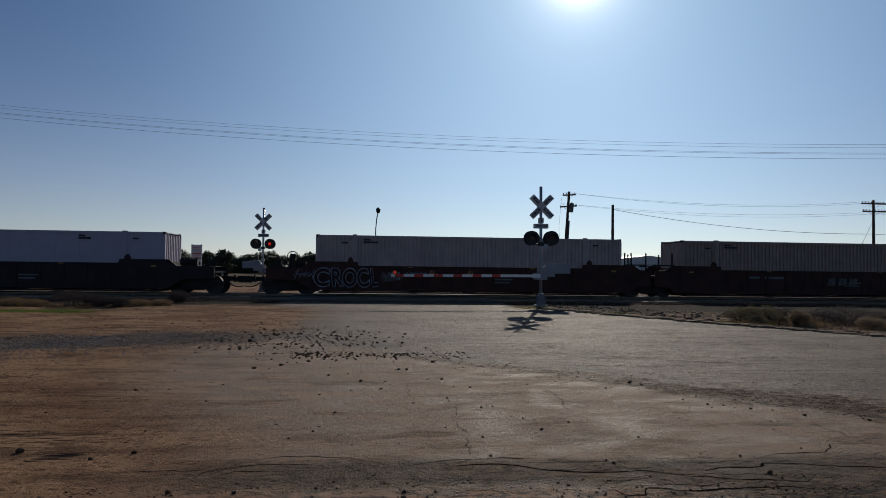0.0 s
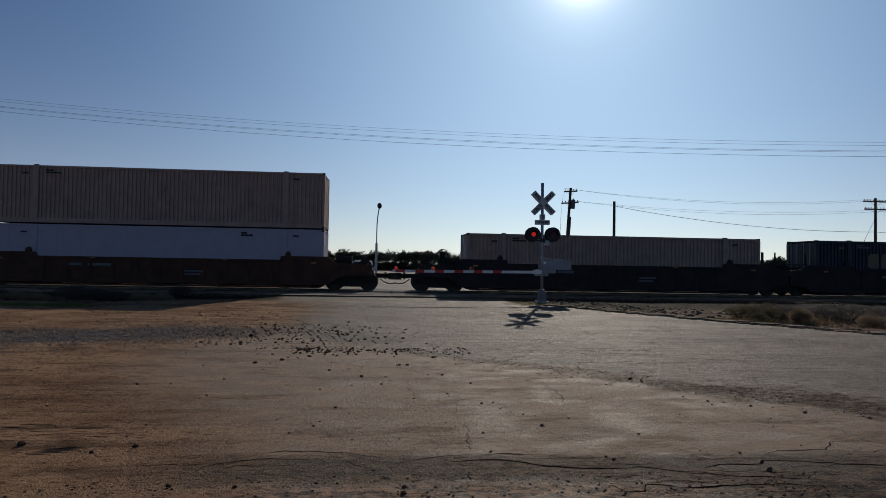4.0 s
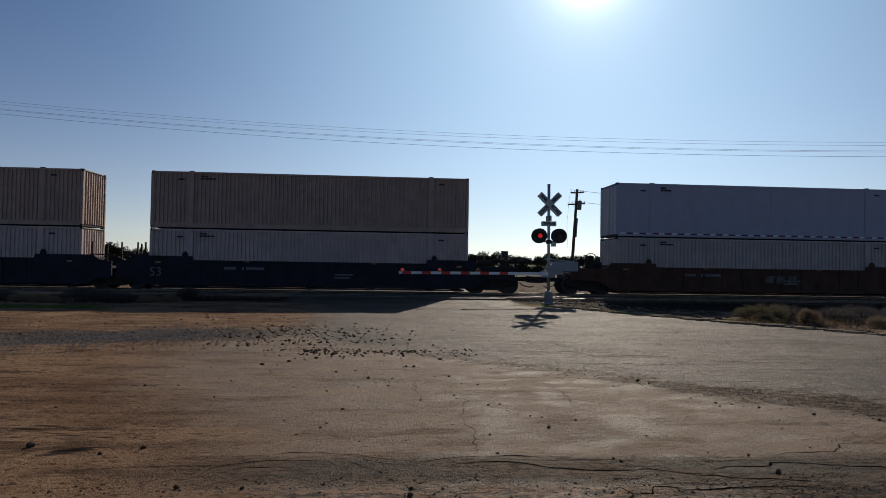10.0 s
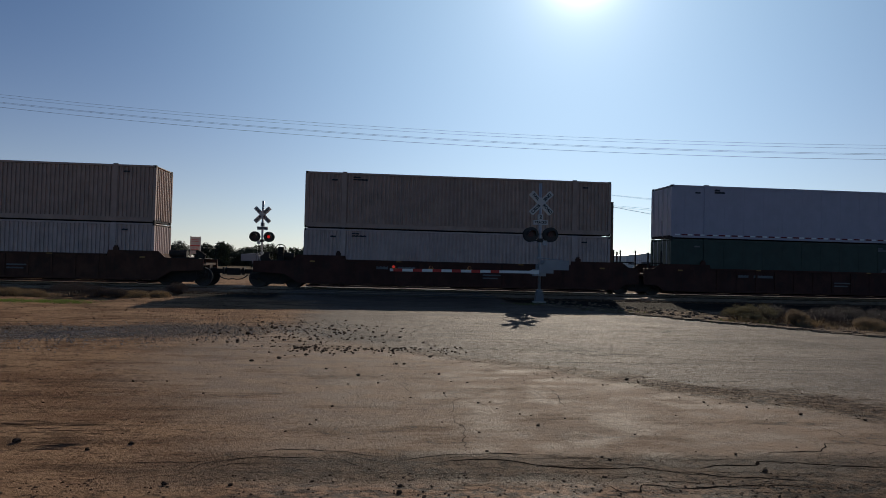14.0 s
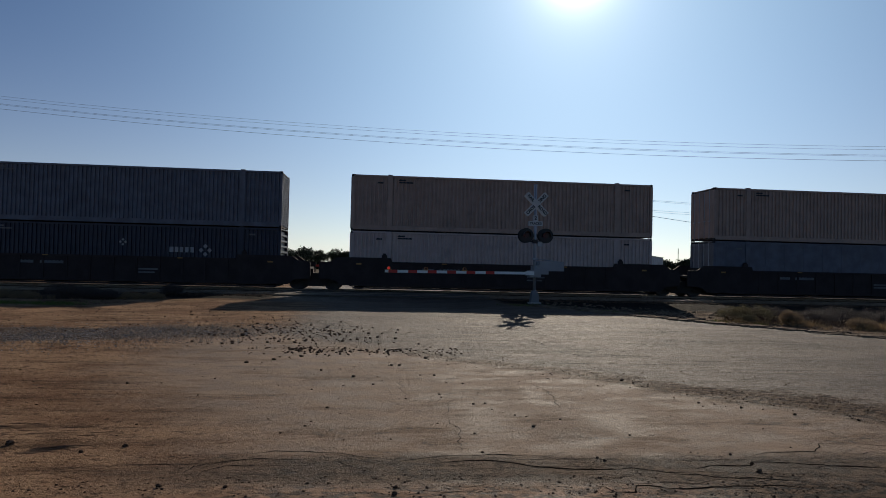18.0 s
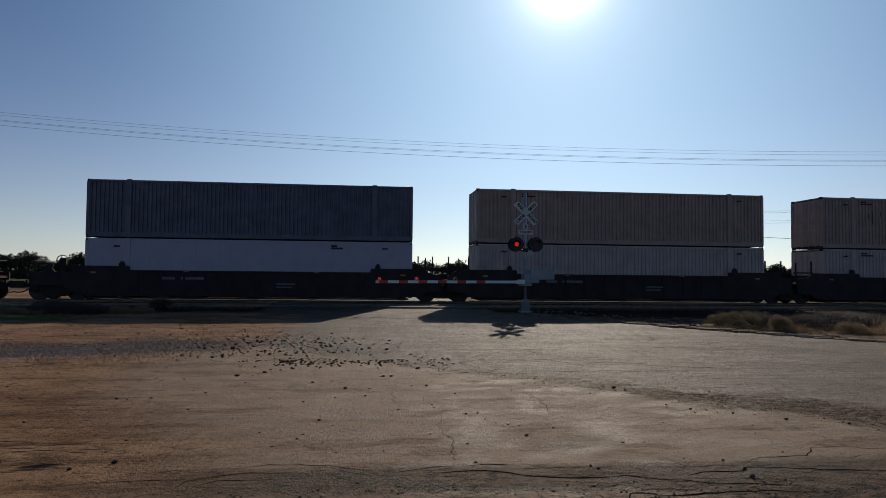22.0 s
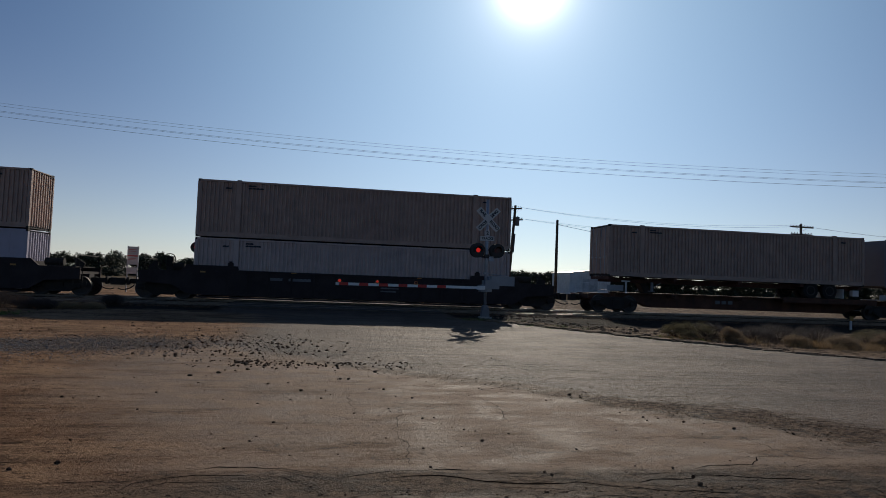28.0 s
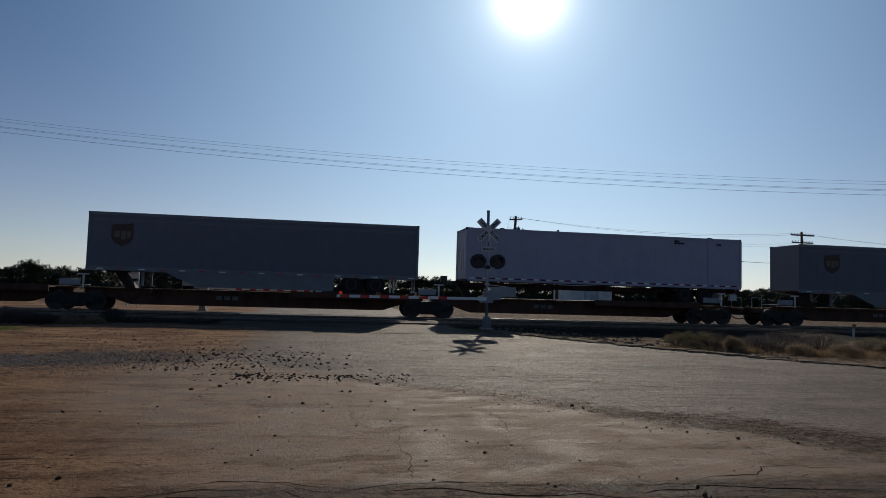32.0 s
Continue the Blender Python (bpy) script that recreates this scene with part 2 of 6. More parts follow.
RUST = (0.13, 0.06, 0.03)
GRIME = (0.10, 0.085, 0.07)
M = dict(
    tan=mat("tan_paint", (0.425, 0.288, 0.228), 0.6, var=0.12, dirt=GRIME, dirt_amount=0.22, streak=0.18),
    grey=mat("pale_grey_paint", (0.535, 0.415, 0.375), 0.6, var=0.12, dirt=GRIME, dirt_amount=0.2, streak=0.16),
    white=mat("white_paint", (0.42, 0.385, 0.455), 0.5, var=0.06, dirt=(0.27, 0.26, 0.28), dirt_amount=0.25, streak=0.12, bumps=0.05),
    navy=mat("navy_paint", (0.016, 0.022, 0.045), 0.5, dirt=(0.06, 0.06, 0.07), dirt_amount=0.3, streak=0.2),
    slate=mat("slate_blue_paint", (0.120, 0.126, 0.160), 0.55, dirt=GRIME, dirt_amount=0.3, streak=0.3),
    green=mat("dark_green_paint", (0.02, 0.045, 0.035), 0.5, dirt=(0.05, 0.05, 0.04), dirt_amount=0.3, streak=0.2),
    steel_dark=mat("black_car_paint", (0.042, 0.031, 0.031), 0.8, dirt=(0.03, 0.022, 0.018), dirt_amount=0.6, streak=0.4),
    maroon=mat("maroon_car_paint", (0.078, 0.032, 0.024), 0.8, dirt=(0.035, 0.026, 0.022), dirt_amount=0.6, streak=0.4),
    blue_car=mat("blue_car_paint", (0.026, 0.023, 0.034), 0.8, dirt=(0.03, 0.024, 0.02), dirt_amount=0.5, streak=0.4),
    brown_car=mat("brown_car_paint", (0.100, 0.044, 0.028), 0.8, dirt=(0.04, 0.028, 0.02), dirt_amount=0.6, streak=0.4),
    cast=mat("cast_steel", (0.040, 0.034, 0.030), 0.8, 0.1, dirt=(0.05, 0.028, 0.016), dirt_amount=0.6),
    wheel=mat("wheel_steel", (0.055, 0.046, 0.042), 0.6, 0.3, dirt=(0.06, 0.032, 0.02), dirt_amount=0.5),
    galv=mat("galvanised_steel", (0.40, 0.41, 0.44), 0.45, 0.5, var=0.12, bumps=0.05),
    alum=mat("painted_aluminium", (0.30, 0.31, 0.33), 0.5, 0.2, var=0.1),
    black=mat("black_enamel", (0.012, 0.012, 0.013), 0.5, var=0.2),
    sign=mat("sign_white", (0.56, 0.55, 0.53), 0.5, var=0.06, dirt=(0.4, 0.38, 0.33), dirt_amount=0.25, bumps=0.03),
    red=mat("red_sheeting", (0.55, 0.03, 0.02), 0.45, var=0.15),
    tapewhite=mat("white_sheeting", (0.78, 0.78, 0.76), 0.4, var=0.08),
    ink=mat("dark_lettering", (0.03, 0.03, 0.035), 0.7, var=0.1),
    paleink=mat("pale_lettering", (0.15, 0.15, 0.155), 0.7, var=0.2),
    tapered=mat("dark_red_sheeting", (0.16, 0.012, 0.012), 0.45, var=0.15),
    amber=mat("amber_reflector", (0.34, 0.17, 0.035), 0.35, var=0.1),
    trailer=mat("grey_trailer_panel", (0.135, 0.14, 0.165), 0.5, var=0.06, dirt=GRIME, dirt_amount=0.2, streak=0.2),
    shield=mat("brown_shield", (0.07, 0.03, 0.015), 0.5, var=0.1),
    emblem=mat("pale_emblem_paint", (0.33, 0.33, 0.34), 0.6, var=0.15),
    gold=mat("gold_mark", (0.17, 0.125, 0.075), 0.5, var=0.1),
    tyre=mat("tyre_rubber", (0.02, 0.02, 0.02), 0.85, var=0.2),
    wood=mat("weathered_pole_wood", (0.11, 0.075, 0.05), 0.85, scale=2, grain=60, streak=0.4, dirt=(0.05, 0.04, 0.03)),
    wire=mat("wire_metal", (0.11, 0.115, 0.13), 0.6, 0.4, var=0.1, bumps=0),
    ceramic=mat("insulator_glaze", (0.18, 0.12, 0.09), 0.25, var=0.1),
    concrete=mat("concrete", (0.36, 0.34, 0.31), 0.85, dirt=(0.2, 0.16, 0.12), dirt_amount=0.5),
    panel=mat("worn_crossing_panel", (0.095, 0.078, 0.064), 0.9, dirt=(0.16, 0.12, 0.085), dirt_amount=0.5, scale=2, grain=35),
    tie=mat("tie_timber", (0.07, 0.052, 0.04), 0.9, scale=3, grain=50),
    railtop=mat("rail_steel", (0.20, 0.16, 0.14), 0.35, 0.85, dirt=RUST, dirt_amount=0.4),
    shed=mat("white_corrugated_metal", (0.62, 0.63, 0.62), 0.5, 0.1, var=0.1, streak=0.2, dirt=(0.4, 0.36, 0.3)),
    roof=mat("roof_metal", (0.45, 0.46, 0.47), 0.5, 0.3),
    trim=mat("grey_trim", (0.20, 0.205, 0.22), 0.55, 0.2, var=0.1),
    stone=mat("stone", (0.115, 0.074, 0.050), 0.95, var=0.4, scale=4, grain=40, bumps=0.5, spec=0.04),
    # near-black soil; the shade inside the cracks is put into this colour
    crack=mat("crack_shadow_soil", (0.010, 0.008, 0.007), 0.95, scale=8, grain=60, bumps=0, spec=0.0),
    bark=mat("bark", (0.08, 0.06, 0.045), 0.9, grain=50),
    leaf=plant_mat("orchard_leaves", (0.030, 0.038, 0.018), 0.5, 0.08),
    sage=plant_mat("grey_green_brush", (0.165, 0.135, 0.065), 0.5, 0.4),
    twig=plant_mat("dry_twigs", (0.085, 0.062, 0.05), 0.5, 0.25),
    straw=plant_mat("dry_grass", (0.27, 0.185, 0.10), 0.55, 0.35),
    grass=plant_mat("green_grass", (0.11, 0.16, 0.03), 0.4, 0.5),
    carpaint=mat("white_car_paint", (0.45, 0.46, 0.48), 0.25, var=0.04, coat=0.6, bumps=0),
    lit=glow("lit_red_lens", (0.95, 0.03, 0.02), 0.55),
    litarm=glow("lit_arm_lens", (0.85, 0.05, 0.03), 0.4),
    dull=mat("unlit_red_lens", (0.035, 0.005, 0.005), 0.35, var=0.1, bumps=0),
)
gm, gnt, gb = nodes_of("car_glass")
gb.inputs["Base Color"].default_value = (0.02, 0.025, 0.03, 1)
gb.inputs["Roughness"].default_value = 0.05
M["glass"] = gm


# ---- mesh building ----
class Geo:
    def __init__(self):
        self.v, self.f = [], []

    def add(self, verts, faces):
        n = len(self.v)
        self.v += [tuple(p) for p in verts]
        self.f += [tuple(i + n for i in f) for f in faces]
        return self

    def box(self, x0, x1, y0, y1, z0, z1):
        p = [(x, y, z) for x in (x0, x1) for y in (y0, y1) for z in (z0, z1)]
        return self.add(p, [(0, 1, 3, 2), (4, 6, 7, 5), (0, 4, 5, 1), (2, 3, 7, 6), (0, 2, 6, 4), (1, 5, 7, 3)])

    def prism(self, poly, y0, y1, m=None):
        """A polygon in x and z, drawn out along y."""
        n = len(poly)
        p = [(x, y0, z) for x, z in poly] + [(x, y1, z) for x, z in poly]
        f = [tuple(range(n)), tuple(range(2 * n - 1, n - 1, -1))]
        f += [(i, i + n, (i + 1) % n + n, (i + 1) % n) for i in range(n)]
        if m is not None:
            p = [tuple(m @ Vector(q)) for q in p]
        return self.add(p, f)

    def rod(self, a, b, r, n=8, r2=None):
        a, b = Vector(a), Vector(b)
        d = (b - a).normalized()
        u = d.orthogonal().normalized()
        w = d.cross(u)
        r2 = r if r2 is None else r2
        p = []
        for c, q in ((a, r), (b, r2)):
            p += [c + (u * math.cos(k * math.tau / n) + w * math.sin(k * math.tau / n)) * q for k in range(n)]
        f = [(k, (k + 1) % n, (k + 1) % n + n, k + n) for k in range(n)]
        f += [tuple(range(n - 1, -1, -1)), tuple(range(n, 2 * n))]
        return self.add(p, f)

    def lathe(self, profile, n=20, m=None):
        """Rings (distance along y, radius), turned about the y axis."""
        p, f = [], []
        for y, r in profile:
            p += [(r * math.cos(k * math.tau / n), y, r * math.sin(k * math.tau / n)) for k in range(n)]
        for j in range(len(profile) - 1):
            f += [(j * n + k, j * n + (k + 1) % n, (j + 1) * n + (k + 1) % n, (j + 1) * n + k) for k in range(n)]
        f += [tuple(range(n)), tuple(range((len(profile) - 1) * n, len(profile) * n))]
        if m is not None:
            p = [tuple(m @ Vector(q)) for q in p]
        return self.add(p, f)

    def tube(self, pts, r, n=5):
        """One bent round bar along the points."""
        pts = [Vector(p) for p in pts]
        side = Vector((0.31, 0.17, 0.93)).normalized()
        p, f = [], []
        for i, c in enumerate(pts):
            d = (pts[min(i + 1, len(pts) - 1)] - pts[max(i - 1, 0)]).normalized()
            u = d.cross(side).normalized()
            w = d.cross(u)
            p += [c + (u * math.cos(k * math.tau / n) + w * math.sin(k * math.tau / n)) * r for k in range(n)]
        for j in range(len(pts) - 1):
            f += [(j * n + k, j * n + (k + 1) % n, (j + 1) * n + (k + 1) % n, (j + 1) * n + k) for k in range(n)]
        f += [tuple(range(n - 1, -1, -1)), tuple(range((len(pts) - 1) * n, len(pts) * n))]
        return self.add(p, f)

    def strip(self, x0, x1, z0, z1, y, sign, step, depth):
        """A corrugated wall: trapezoid ribs along x, at y, with a flat back."""
        xs, ys, x = [], [], x0
        k = 0
        while x < x1 - 1e-6:
            for dx, d in ((0.0, 0), (0.36, 0), (0.46, 1), (0.90, 1), (1.0, 0)):
                q = x + dx * step
                if q <= x1:
                    xs.append(q)
                    ys.append(y - sign * depth * d)
            x += step
            k += 1
        xs.append(x1)
        ys.append(y)
        n = len(xs)
        p = [(a, b, z0) for a, b in zip(xs, ys)] + [(a, b, z1) for a, b in zip(xs, ys)]
        f = [(i, i + 1, i + 1 + n, i + n) for i in range(n - 1)]
        back = y - sign * (depth + 0.03)
        p += [(x0, back, z0), (x1, back, z0), (x0, back, z1), (x1, back, z1)]
        f.append((2 * n, 2 * n + 2, 2 * n + 3, 2 * n + 1))
        return self.add(p, f)

    def mesh(self, name, material, smooth=False):
        me = bpy.data.meshes.new(name)
        me.from_pydata(self.v, [], self.f)
        me.materials.append(material)
        if smooth:
            me.polygons.foreach_set("use_smooth", [True] * len(me.polygons))
        me.update()
        return me


STORE = {}


def shared(key, material, make, smooth=False):
    """The one mesh for a key and a material; make fills a Geo the first time."""
    k = (key, material.name)
    if k not in STORE:
        g = Geo()
        make(g)
        STORE[k] = g.mesh(key, material, smooth)
    return STORE[k]


def part(name, data, material, parent, label="", at=None, smooth=False):
    """One mesh object under a thing or a part. data: a Geo or a ready mesh."""
    me = data.mesh(name, material, smooth) if isinstance(data, Geo) else data
    ob = new(name, me)
    ob.parent = parent
    if at is not None:
        ob.matrix_basis = at
    if label:
        ob["label"] = label
    return ob


def thing(name, label, category, m=None, group="", kind=""):
    ob = new(name)
    ob.empty_display_size = 0.2
    if m is not None:
        ob.matrix_basis = m
    return tagged(ob, label, category, group, kind)


def solid(name, g, material, label, category, m=None, group="", kind="", smooth=False):
    ob = new(name, g.mesh(name, material, smooth))
    if m is not None:
        ob.matrix_basis = m
    return tagged(ob, label, category, group, kind)


def lettering(body, size, depth=0.004):
    """Flat letters in the xz plane that read towards -y, centred."""
    c = bpy.data.curves.new("letters", "FONT")
    c.body, c.size, c.extrude, c.align_x, c.align_y = body, size, depth, "CENTER", "CENTER"
    c.offset = size * (0.035 if size < 0.3 else 0.0)
    ob = bpy.data.objects.new("letters", c)
    scene.collection.objects.link(ob)
    dg = bpy.context.evaluated_depsgraph_get()
    me = bpy.data.meshes.new_from_object(ob.evaluated_get(dg))
    bpy.data.objects.remove(ob)
    me.transform(pose(0, 0, 0, 90))
    return me


def letters(name, body, size, material, parent, m):
    me = lettering(body, size)
    me.materials.clear()
    me.materials.append(material)
    return part(name, me, material, parent, at=m)


rng = random.Random(7)

# ---- ground ----
YT = 35.5          # middle of the track that carries the train
YN = 31.2          # middle of the empty near track
RAIL = 0.14        # top of the rails


def smooth(a, b, x):
    t = min(1, max(0, (x - a) / (b - a)))
    return t * t * (3 - 2 * t)


def ground_z(x, y):
    z = 0.06 * smooth(20, 28, y)
    if y < 30:
        k = 1 - smooth(26, 30, y)
        z += k * 0.035 * (noise.noise((x * 0.35, y * 0.35, 0.3)))
        z += k * 0.012 * noise.noise((x * 1.6, y * 1.6, 4.0))
        z += k * 0.05 * smooth(-2, -9, x) * (noise.noise((x * 0.6, y * 1.3, 9.0)))
    return z


def meshed_z(x, y):
    """Height of the ground's own mesh, between its corners."""
    i, j = (x + 16) / 0.16, (y - 1.5) / 0.14
    a, b = math.floor(i), math.floor(j)
    u, v = i - a, j - b
    q = [ground_z(-16 + 0.16 * (a + k), 1.5 + 0.14 * (b + n)) for n in (0, 1) for k in (0, 1)]
    return (q[0] * (1 - u) + q[1] * u) * (1 - v) + (q[2] * (1 - u) + q[3] * u) * v


def ground_material():
    m, nt, b = nodes_of("dusty_ground")
    pos = nt.nodes.new("ShaderNodeNewGeometry").outputs["Position"]
    sep = nt.nodes.new("ShaderNodeSeparateXYZ")
    nt.links.new(pos, sep.inputs[0])
    x, y = sep.outputs[0], sep.outputs[1]

    def add(*v):
        total = v[0]
        for q in v[1:]:
            total = op(nt, "ADD", total, q)
        return total

    def mul(*v):
        total = v[0]
        for q in v[1:]:
            total = op(nt, "MULTIPLY", total, q)
        return total

    def less(p, q):
        return op(nt, "SUBTRACT", p, q)

    wob = less(tex_noise(nt, pos, 0.5, 5.0, 0.6), 0.5)
    wob2 = less(tex_noise(nt, pos, 2.2, 6.0, 0.7), 0.5)
    w = add(mul(wob, 3.0), mul(wob2, 0.9))
    # paved area: its ragged edge on the dirt side bulges out near the viewer
    edge = add(ramp(nt, y, 5.5, 10.5, -1.5, -3.9), ramp(nt, y, 12.0, 17.0, 0.0, 1.7))
    left = ramp(nt, add(less(x, edge), mul(w, 0.8)), -0.9, 0.9)
    verge = less(25.6, add(y, mul(less(x, 6.0), 1.45)))
    verge = ramp(nt, add(verge, mul(wob2, 1.6)), -0.25, 0.35)
    lane = mul(ramp(nt, add(x, wob2), 5.6, 5.0), ramp(nt, add(x, wob2), -4.6, -3.8))
    paved = mul(left, op(nt, "MAXIMUM", verge, lane))
    # lane that crosses the tracks and goes on behind them
    far = ramp(nt, y, 24.0, 27.0)
    paved = op(nt, "ADD", mul(paved, less(1.0, far)), mul(lane, far), True)
    # textures, from stains a metre wide down to single grains
    patch = tex_noise(nt, scaled(nt, pos, (0.8, 1.1, 1.0)), 0.55, 7.0, 0.62)
    mid = tex_noise(nt, scaled(nt, pos, (0.8, 1.3, 1.0)), 1.7, 7.0, 0.66)
    fine = tex_noise(nt, scaled(nt, pos, (0.8, 1.2, 1.0)), 9.0, 6.0, 0.72)
    grain = tex_noise(nt, pos, 42.0, 4.0, 0.75)
    fleck = tex_noise(nt, scaled(nt, pos, (1.0, 0.7, 1.0)), 17.0, 3.0, 0.65)
    scuff = tex_noise(nt, scaled(nt, pos, (0.30, 2.4, 1.0)), 1.3, 8.0, 0.7)
    # road: grey aggregate, worn lines along it, dusty toward the crossing
    asphalt = mix(nt, ramp(nt, patch, 0.36, 0.62), ROAD_DARK, ROAD_LIGHT)
    asphalt = mix(nt, ramp(nt, scuff, 0.53, 0.60, 0.0, 0.5), asphalt, (0.032, 0.022, 0.016))
    asphalt = mix(nt, ramp(nt, fine, 0.55, 0.63, 0.0, 0.35), asphalt, (0.029, 0.020, 0.015))
    asphalt = mix(nt, ramp(nt, grain, 0.52, 0.58, 0.0, 0.8), asphalt, (0.021, 0.016, 0.012))
    asphalt = mix(nt, ramp(nt, grain, 0.44, 0.36, 0.0, 0.55), asphalt, (0.189, 0.137, 0.103))
    # dirt: ochre and red-brown, scraped, with dark crumbs
    dirt = mix(nt, ramp(nt, patch, 0.38, 0.60), DIRT_RED, DIRT_PALE)
    dirt = mix(nt, ramp(nt, scuff, 0.50, 0.62, 0.0, 0.7), dirt, (0.081, 0.044, 0.025))
    dirt = mix(nt, ramp(nt, mid, 0.54, 0.64, 0.0, 0.55), dirt, (0.092, 0.051, 0.029))
    dirt = mix(nt, ramp(nt, fine, 0.54, 0.61, 0.0, 0.7), dirt, (0.058, 0.033, 0.020))
    dirt = mix(nt, ramp(nt, grain, 0.54, 0.62, 0.0, 0.5), dirt, (0.046, 0.028, 0.018))
    # hard pan: pale beige dust trodden over the old paving, with few brown stains
    near = mul(ramp(nt, add(y, mul(x, 0.98), mul(w, 0.5)), 13.4, 12.2), ramp(nt, patch, 0.28, 0.46, 0.6, 1.0))
    pan = mix(nt, ramp(nt, mid, 0.38, 0.62), PAN_DARK, PAN_LIGHT)
    pan = mix(nt, ramp(nt, scuff, 0.42, 0.34, 0.0, 0.35), pan, (0.290, 0.198, 0.136))
    stain = add(tex_noise(nt, scaled(nt, pos, (0.50, 1.7, 1.0)), 1.0, 9.0, 0.72), ramp(nt, op(nt, "ABSOLUTE", less(y, 6.2)), 0.8, 0.1, 0.0, 0.05))
    pan = mix(nt, ramp(nt, stain, 0.53, 0.585, 0.0, 0.8), pan, (0.120, 0.062, 0.029))
    pan = mix(nt, mul(ramp(nt, stain, 0.56, 0.63), ramp(nt, fine, 0.50, 0.56)), pan, (0.038, 0.021, 0.012))
    pan = mix(nt, ramp(nt, scuff, 0.60, 0.66, 0.0, 0.6), pan, (0.066, 0.040, 0.025))
    pan = mix(nt, ramp(nt, fine, 0.575, 0.64, 0.0, 0.55), pan, (0.066, 0.041, 0.026))
    pan = mix(nt, ramp(nt, grain, 0.57, 0.64, 0.0, 0.45), pan, (0.051, 0.032, 0.021))
    pan = mix(nt, ramp(nt, fleck, 0.665, 0.70, 0.0, 0.9), pan, (0.029, 0.017, 0.011))
    paving = mix(nt, near, asphalt, pan)
    # long dark drift of soil that lies across the pavement
    drift = add(less(y, 11.55), mul(less(x, 1.0), 0.98))
    drift = mul(drift, ramp(nt, x, 1.0, 6.5, 1.7, 0.55))
    drift = less(1.0, ramp(nt, op(nt, "ABSOLUTE", add(drift, mul(add(wob, mul(wob2, 1.4)), 1.6))), 0.25, 1.0))
    drift = mul(drift, ramp(nt, x, -0.8, 0.6), ramp(nt, x, 2.2, 4.6, 0.55, 1.0), ramp(nt, fine, 0.34, 0.50, 0.75, 1.0))
    soil_dark = mix(nt, ramp(nt, fine, 0.42, 0.58), (0.105, 0.058, 0.031), (0.034, 0.019, 0.011))
    paving = mix(nt, drift, paving, soil_dark)
    # worn, broken strip of older asphalt close to the viewer
    strip = less(1.0, ramp(nt, op(nt, "ABSOLUTE", add(less(y, 5.15), mul(wob2, 0.5))), 0.22, 0.52))
    strip = mul(strip, ramp(nt, add(x, mul(wob2, 1.5)), -2.3, -1.2))
    old = mix(nt, ramp(nt, mid, 0.38, 0.62), (0.065, 0.047, 0.035), (0.171, 0.120, 0.083))
    old = mix(nt, ramp(nt, fine, 0.48, 0.60, 0.0, 0.8), old, (0.026, 0.019, 0.014))
    old = mix(nt, ramp(nt, grain, 0.52, 0.60, 0.0, 0.6), old, (0.022, 0.016, 0.012))
    paving = mix(nt, mul(strip, ramp(nt, patch, 0.36, 0.5, 0.5, 0.9)), paving, old)
    # the near rim and the rubble beside the broken strip
    rim = mul(ramp(nt, add(y, mul(wob2, 0.5)), 4.85, 4.6), 0.9)
    crumbs = mix(nt, ramp(nt, fine, 0.44, 0.56), DIRT_RED, (0.039, 0.021, 0.013))
    paving = mix(nt, rim, paving, crumbs)
    rubble = mul(ramp(nt, add(x, mul(wob2, 2.0)), 1.4, 3.2), ramp(nt, add(y, mul(wob2, 0.7)), 5.05, 4.7))
    paving = mix(nt, mul(rubble, 0.85), paving, mix(nt, ramp(nt, fine, 0.42, 0.56), (0.092, 0.057, 0.036), (0.014, 0.009, 0.007)))
    matt = op(nt, "MAXIMUM", drift, op(nt, "MAXIMUM", rubble, strip))
    # blue-grey gravel patch
    gx, gy = add(x, 6.0), less(y, add(14.3, mul(add(x, 6.0), 0.25)))
    ell = add(mul(gx, gx, 0.06), mul(gy, gy, 0.42))
    gravel = ramp(nt, add(ell, mul(w, 0.5)), 1.4, 0.6)
    peb = nt.nodes.new("ShaderNodeTexVoronoi")
    peb.inputs["Scale"].default_value = 16.0
    nt.links.new(pos, peb.inputs["Vector"])
    pcol = mix(nt, ramp(nt, peb.outputs["Distance"], 0.1, 0.6), (0.254, 0.207, 0.173), (0.053, 0.041, 0.033))
    dirt = mix(nt, mul(gravel, 0.85), dirt, pcol)
    # crumbled soil on the verge beyond the road
    soil = ramp(nt, add(x, wob2), 5.6, 7.4, 0.0, 0.9)
    crumb = mix(nt, ramp(nt, mid, 0.44, 0.56), (0.231, 0.160, 0.108), (0.046, 0.031, 0.020))
    crumb = mix(nt, ramp(nt, fine, 0.50, 0.58, 0.0, 0.85), crumb, (0.020, 0.013, 0.009))
    dirt = mix(nt, soil, dirt, crumb)
    c = mix(nt, paved, dirt, paving)
    # ballast beside the tracks
    yard = add(y, ramp(nt, x, 5.6, 10.0, 0.0, 2.4))
    bal = mul(ramp(nt, add(yard, mul(wob2, 1.8)), 25.6, 27.2), ramp(nt, y, 39.5, 38.3))
    bal = mul(bal, less(1.0, lane))
    bcol = mix(nt, ramp(nt, peb.outputs["Distance"], 0.05, 0.6), (0.058, 0.045, 0.035), (0.014, 0.011, 0.009))
    c = mix(nt, bal, c, bcol)
    # dry fields far behind
    c = mix(nt, mul(ramp(nt, y, 46.0, 60.0), less(1.0, lane)), c, mix(nt, patch, (0.077, 0.053, 0.033), (0.139, 0.099, 0.059)))
    nt.links.new(c, b.inputs["Base Color"])
    onpan = mul(paved, near)
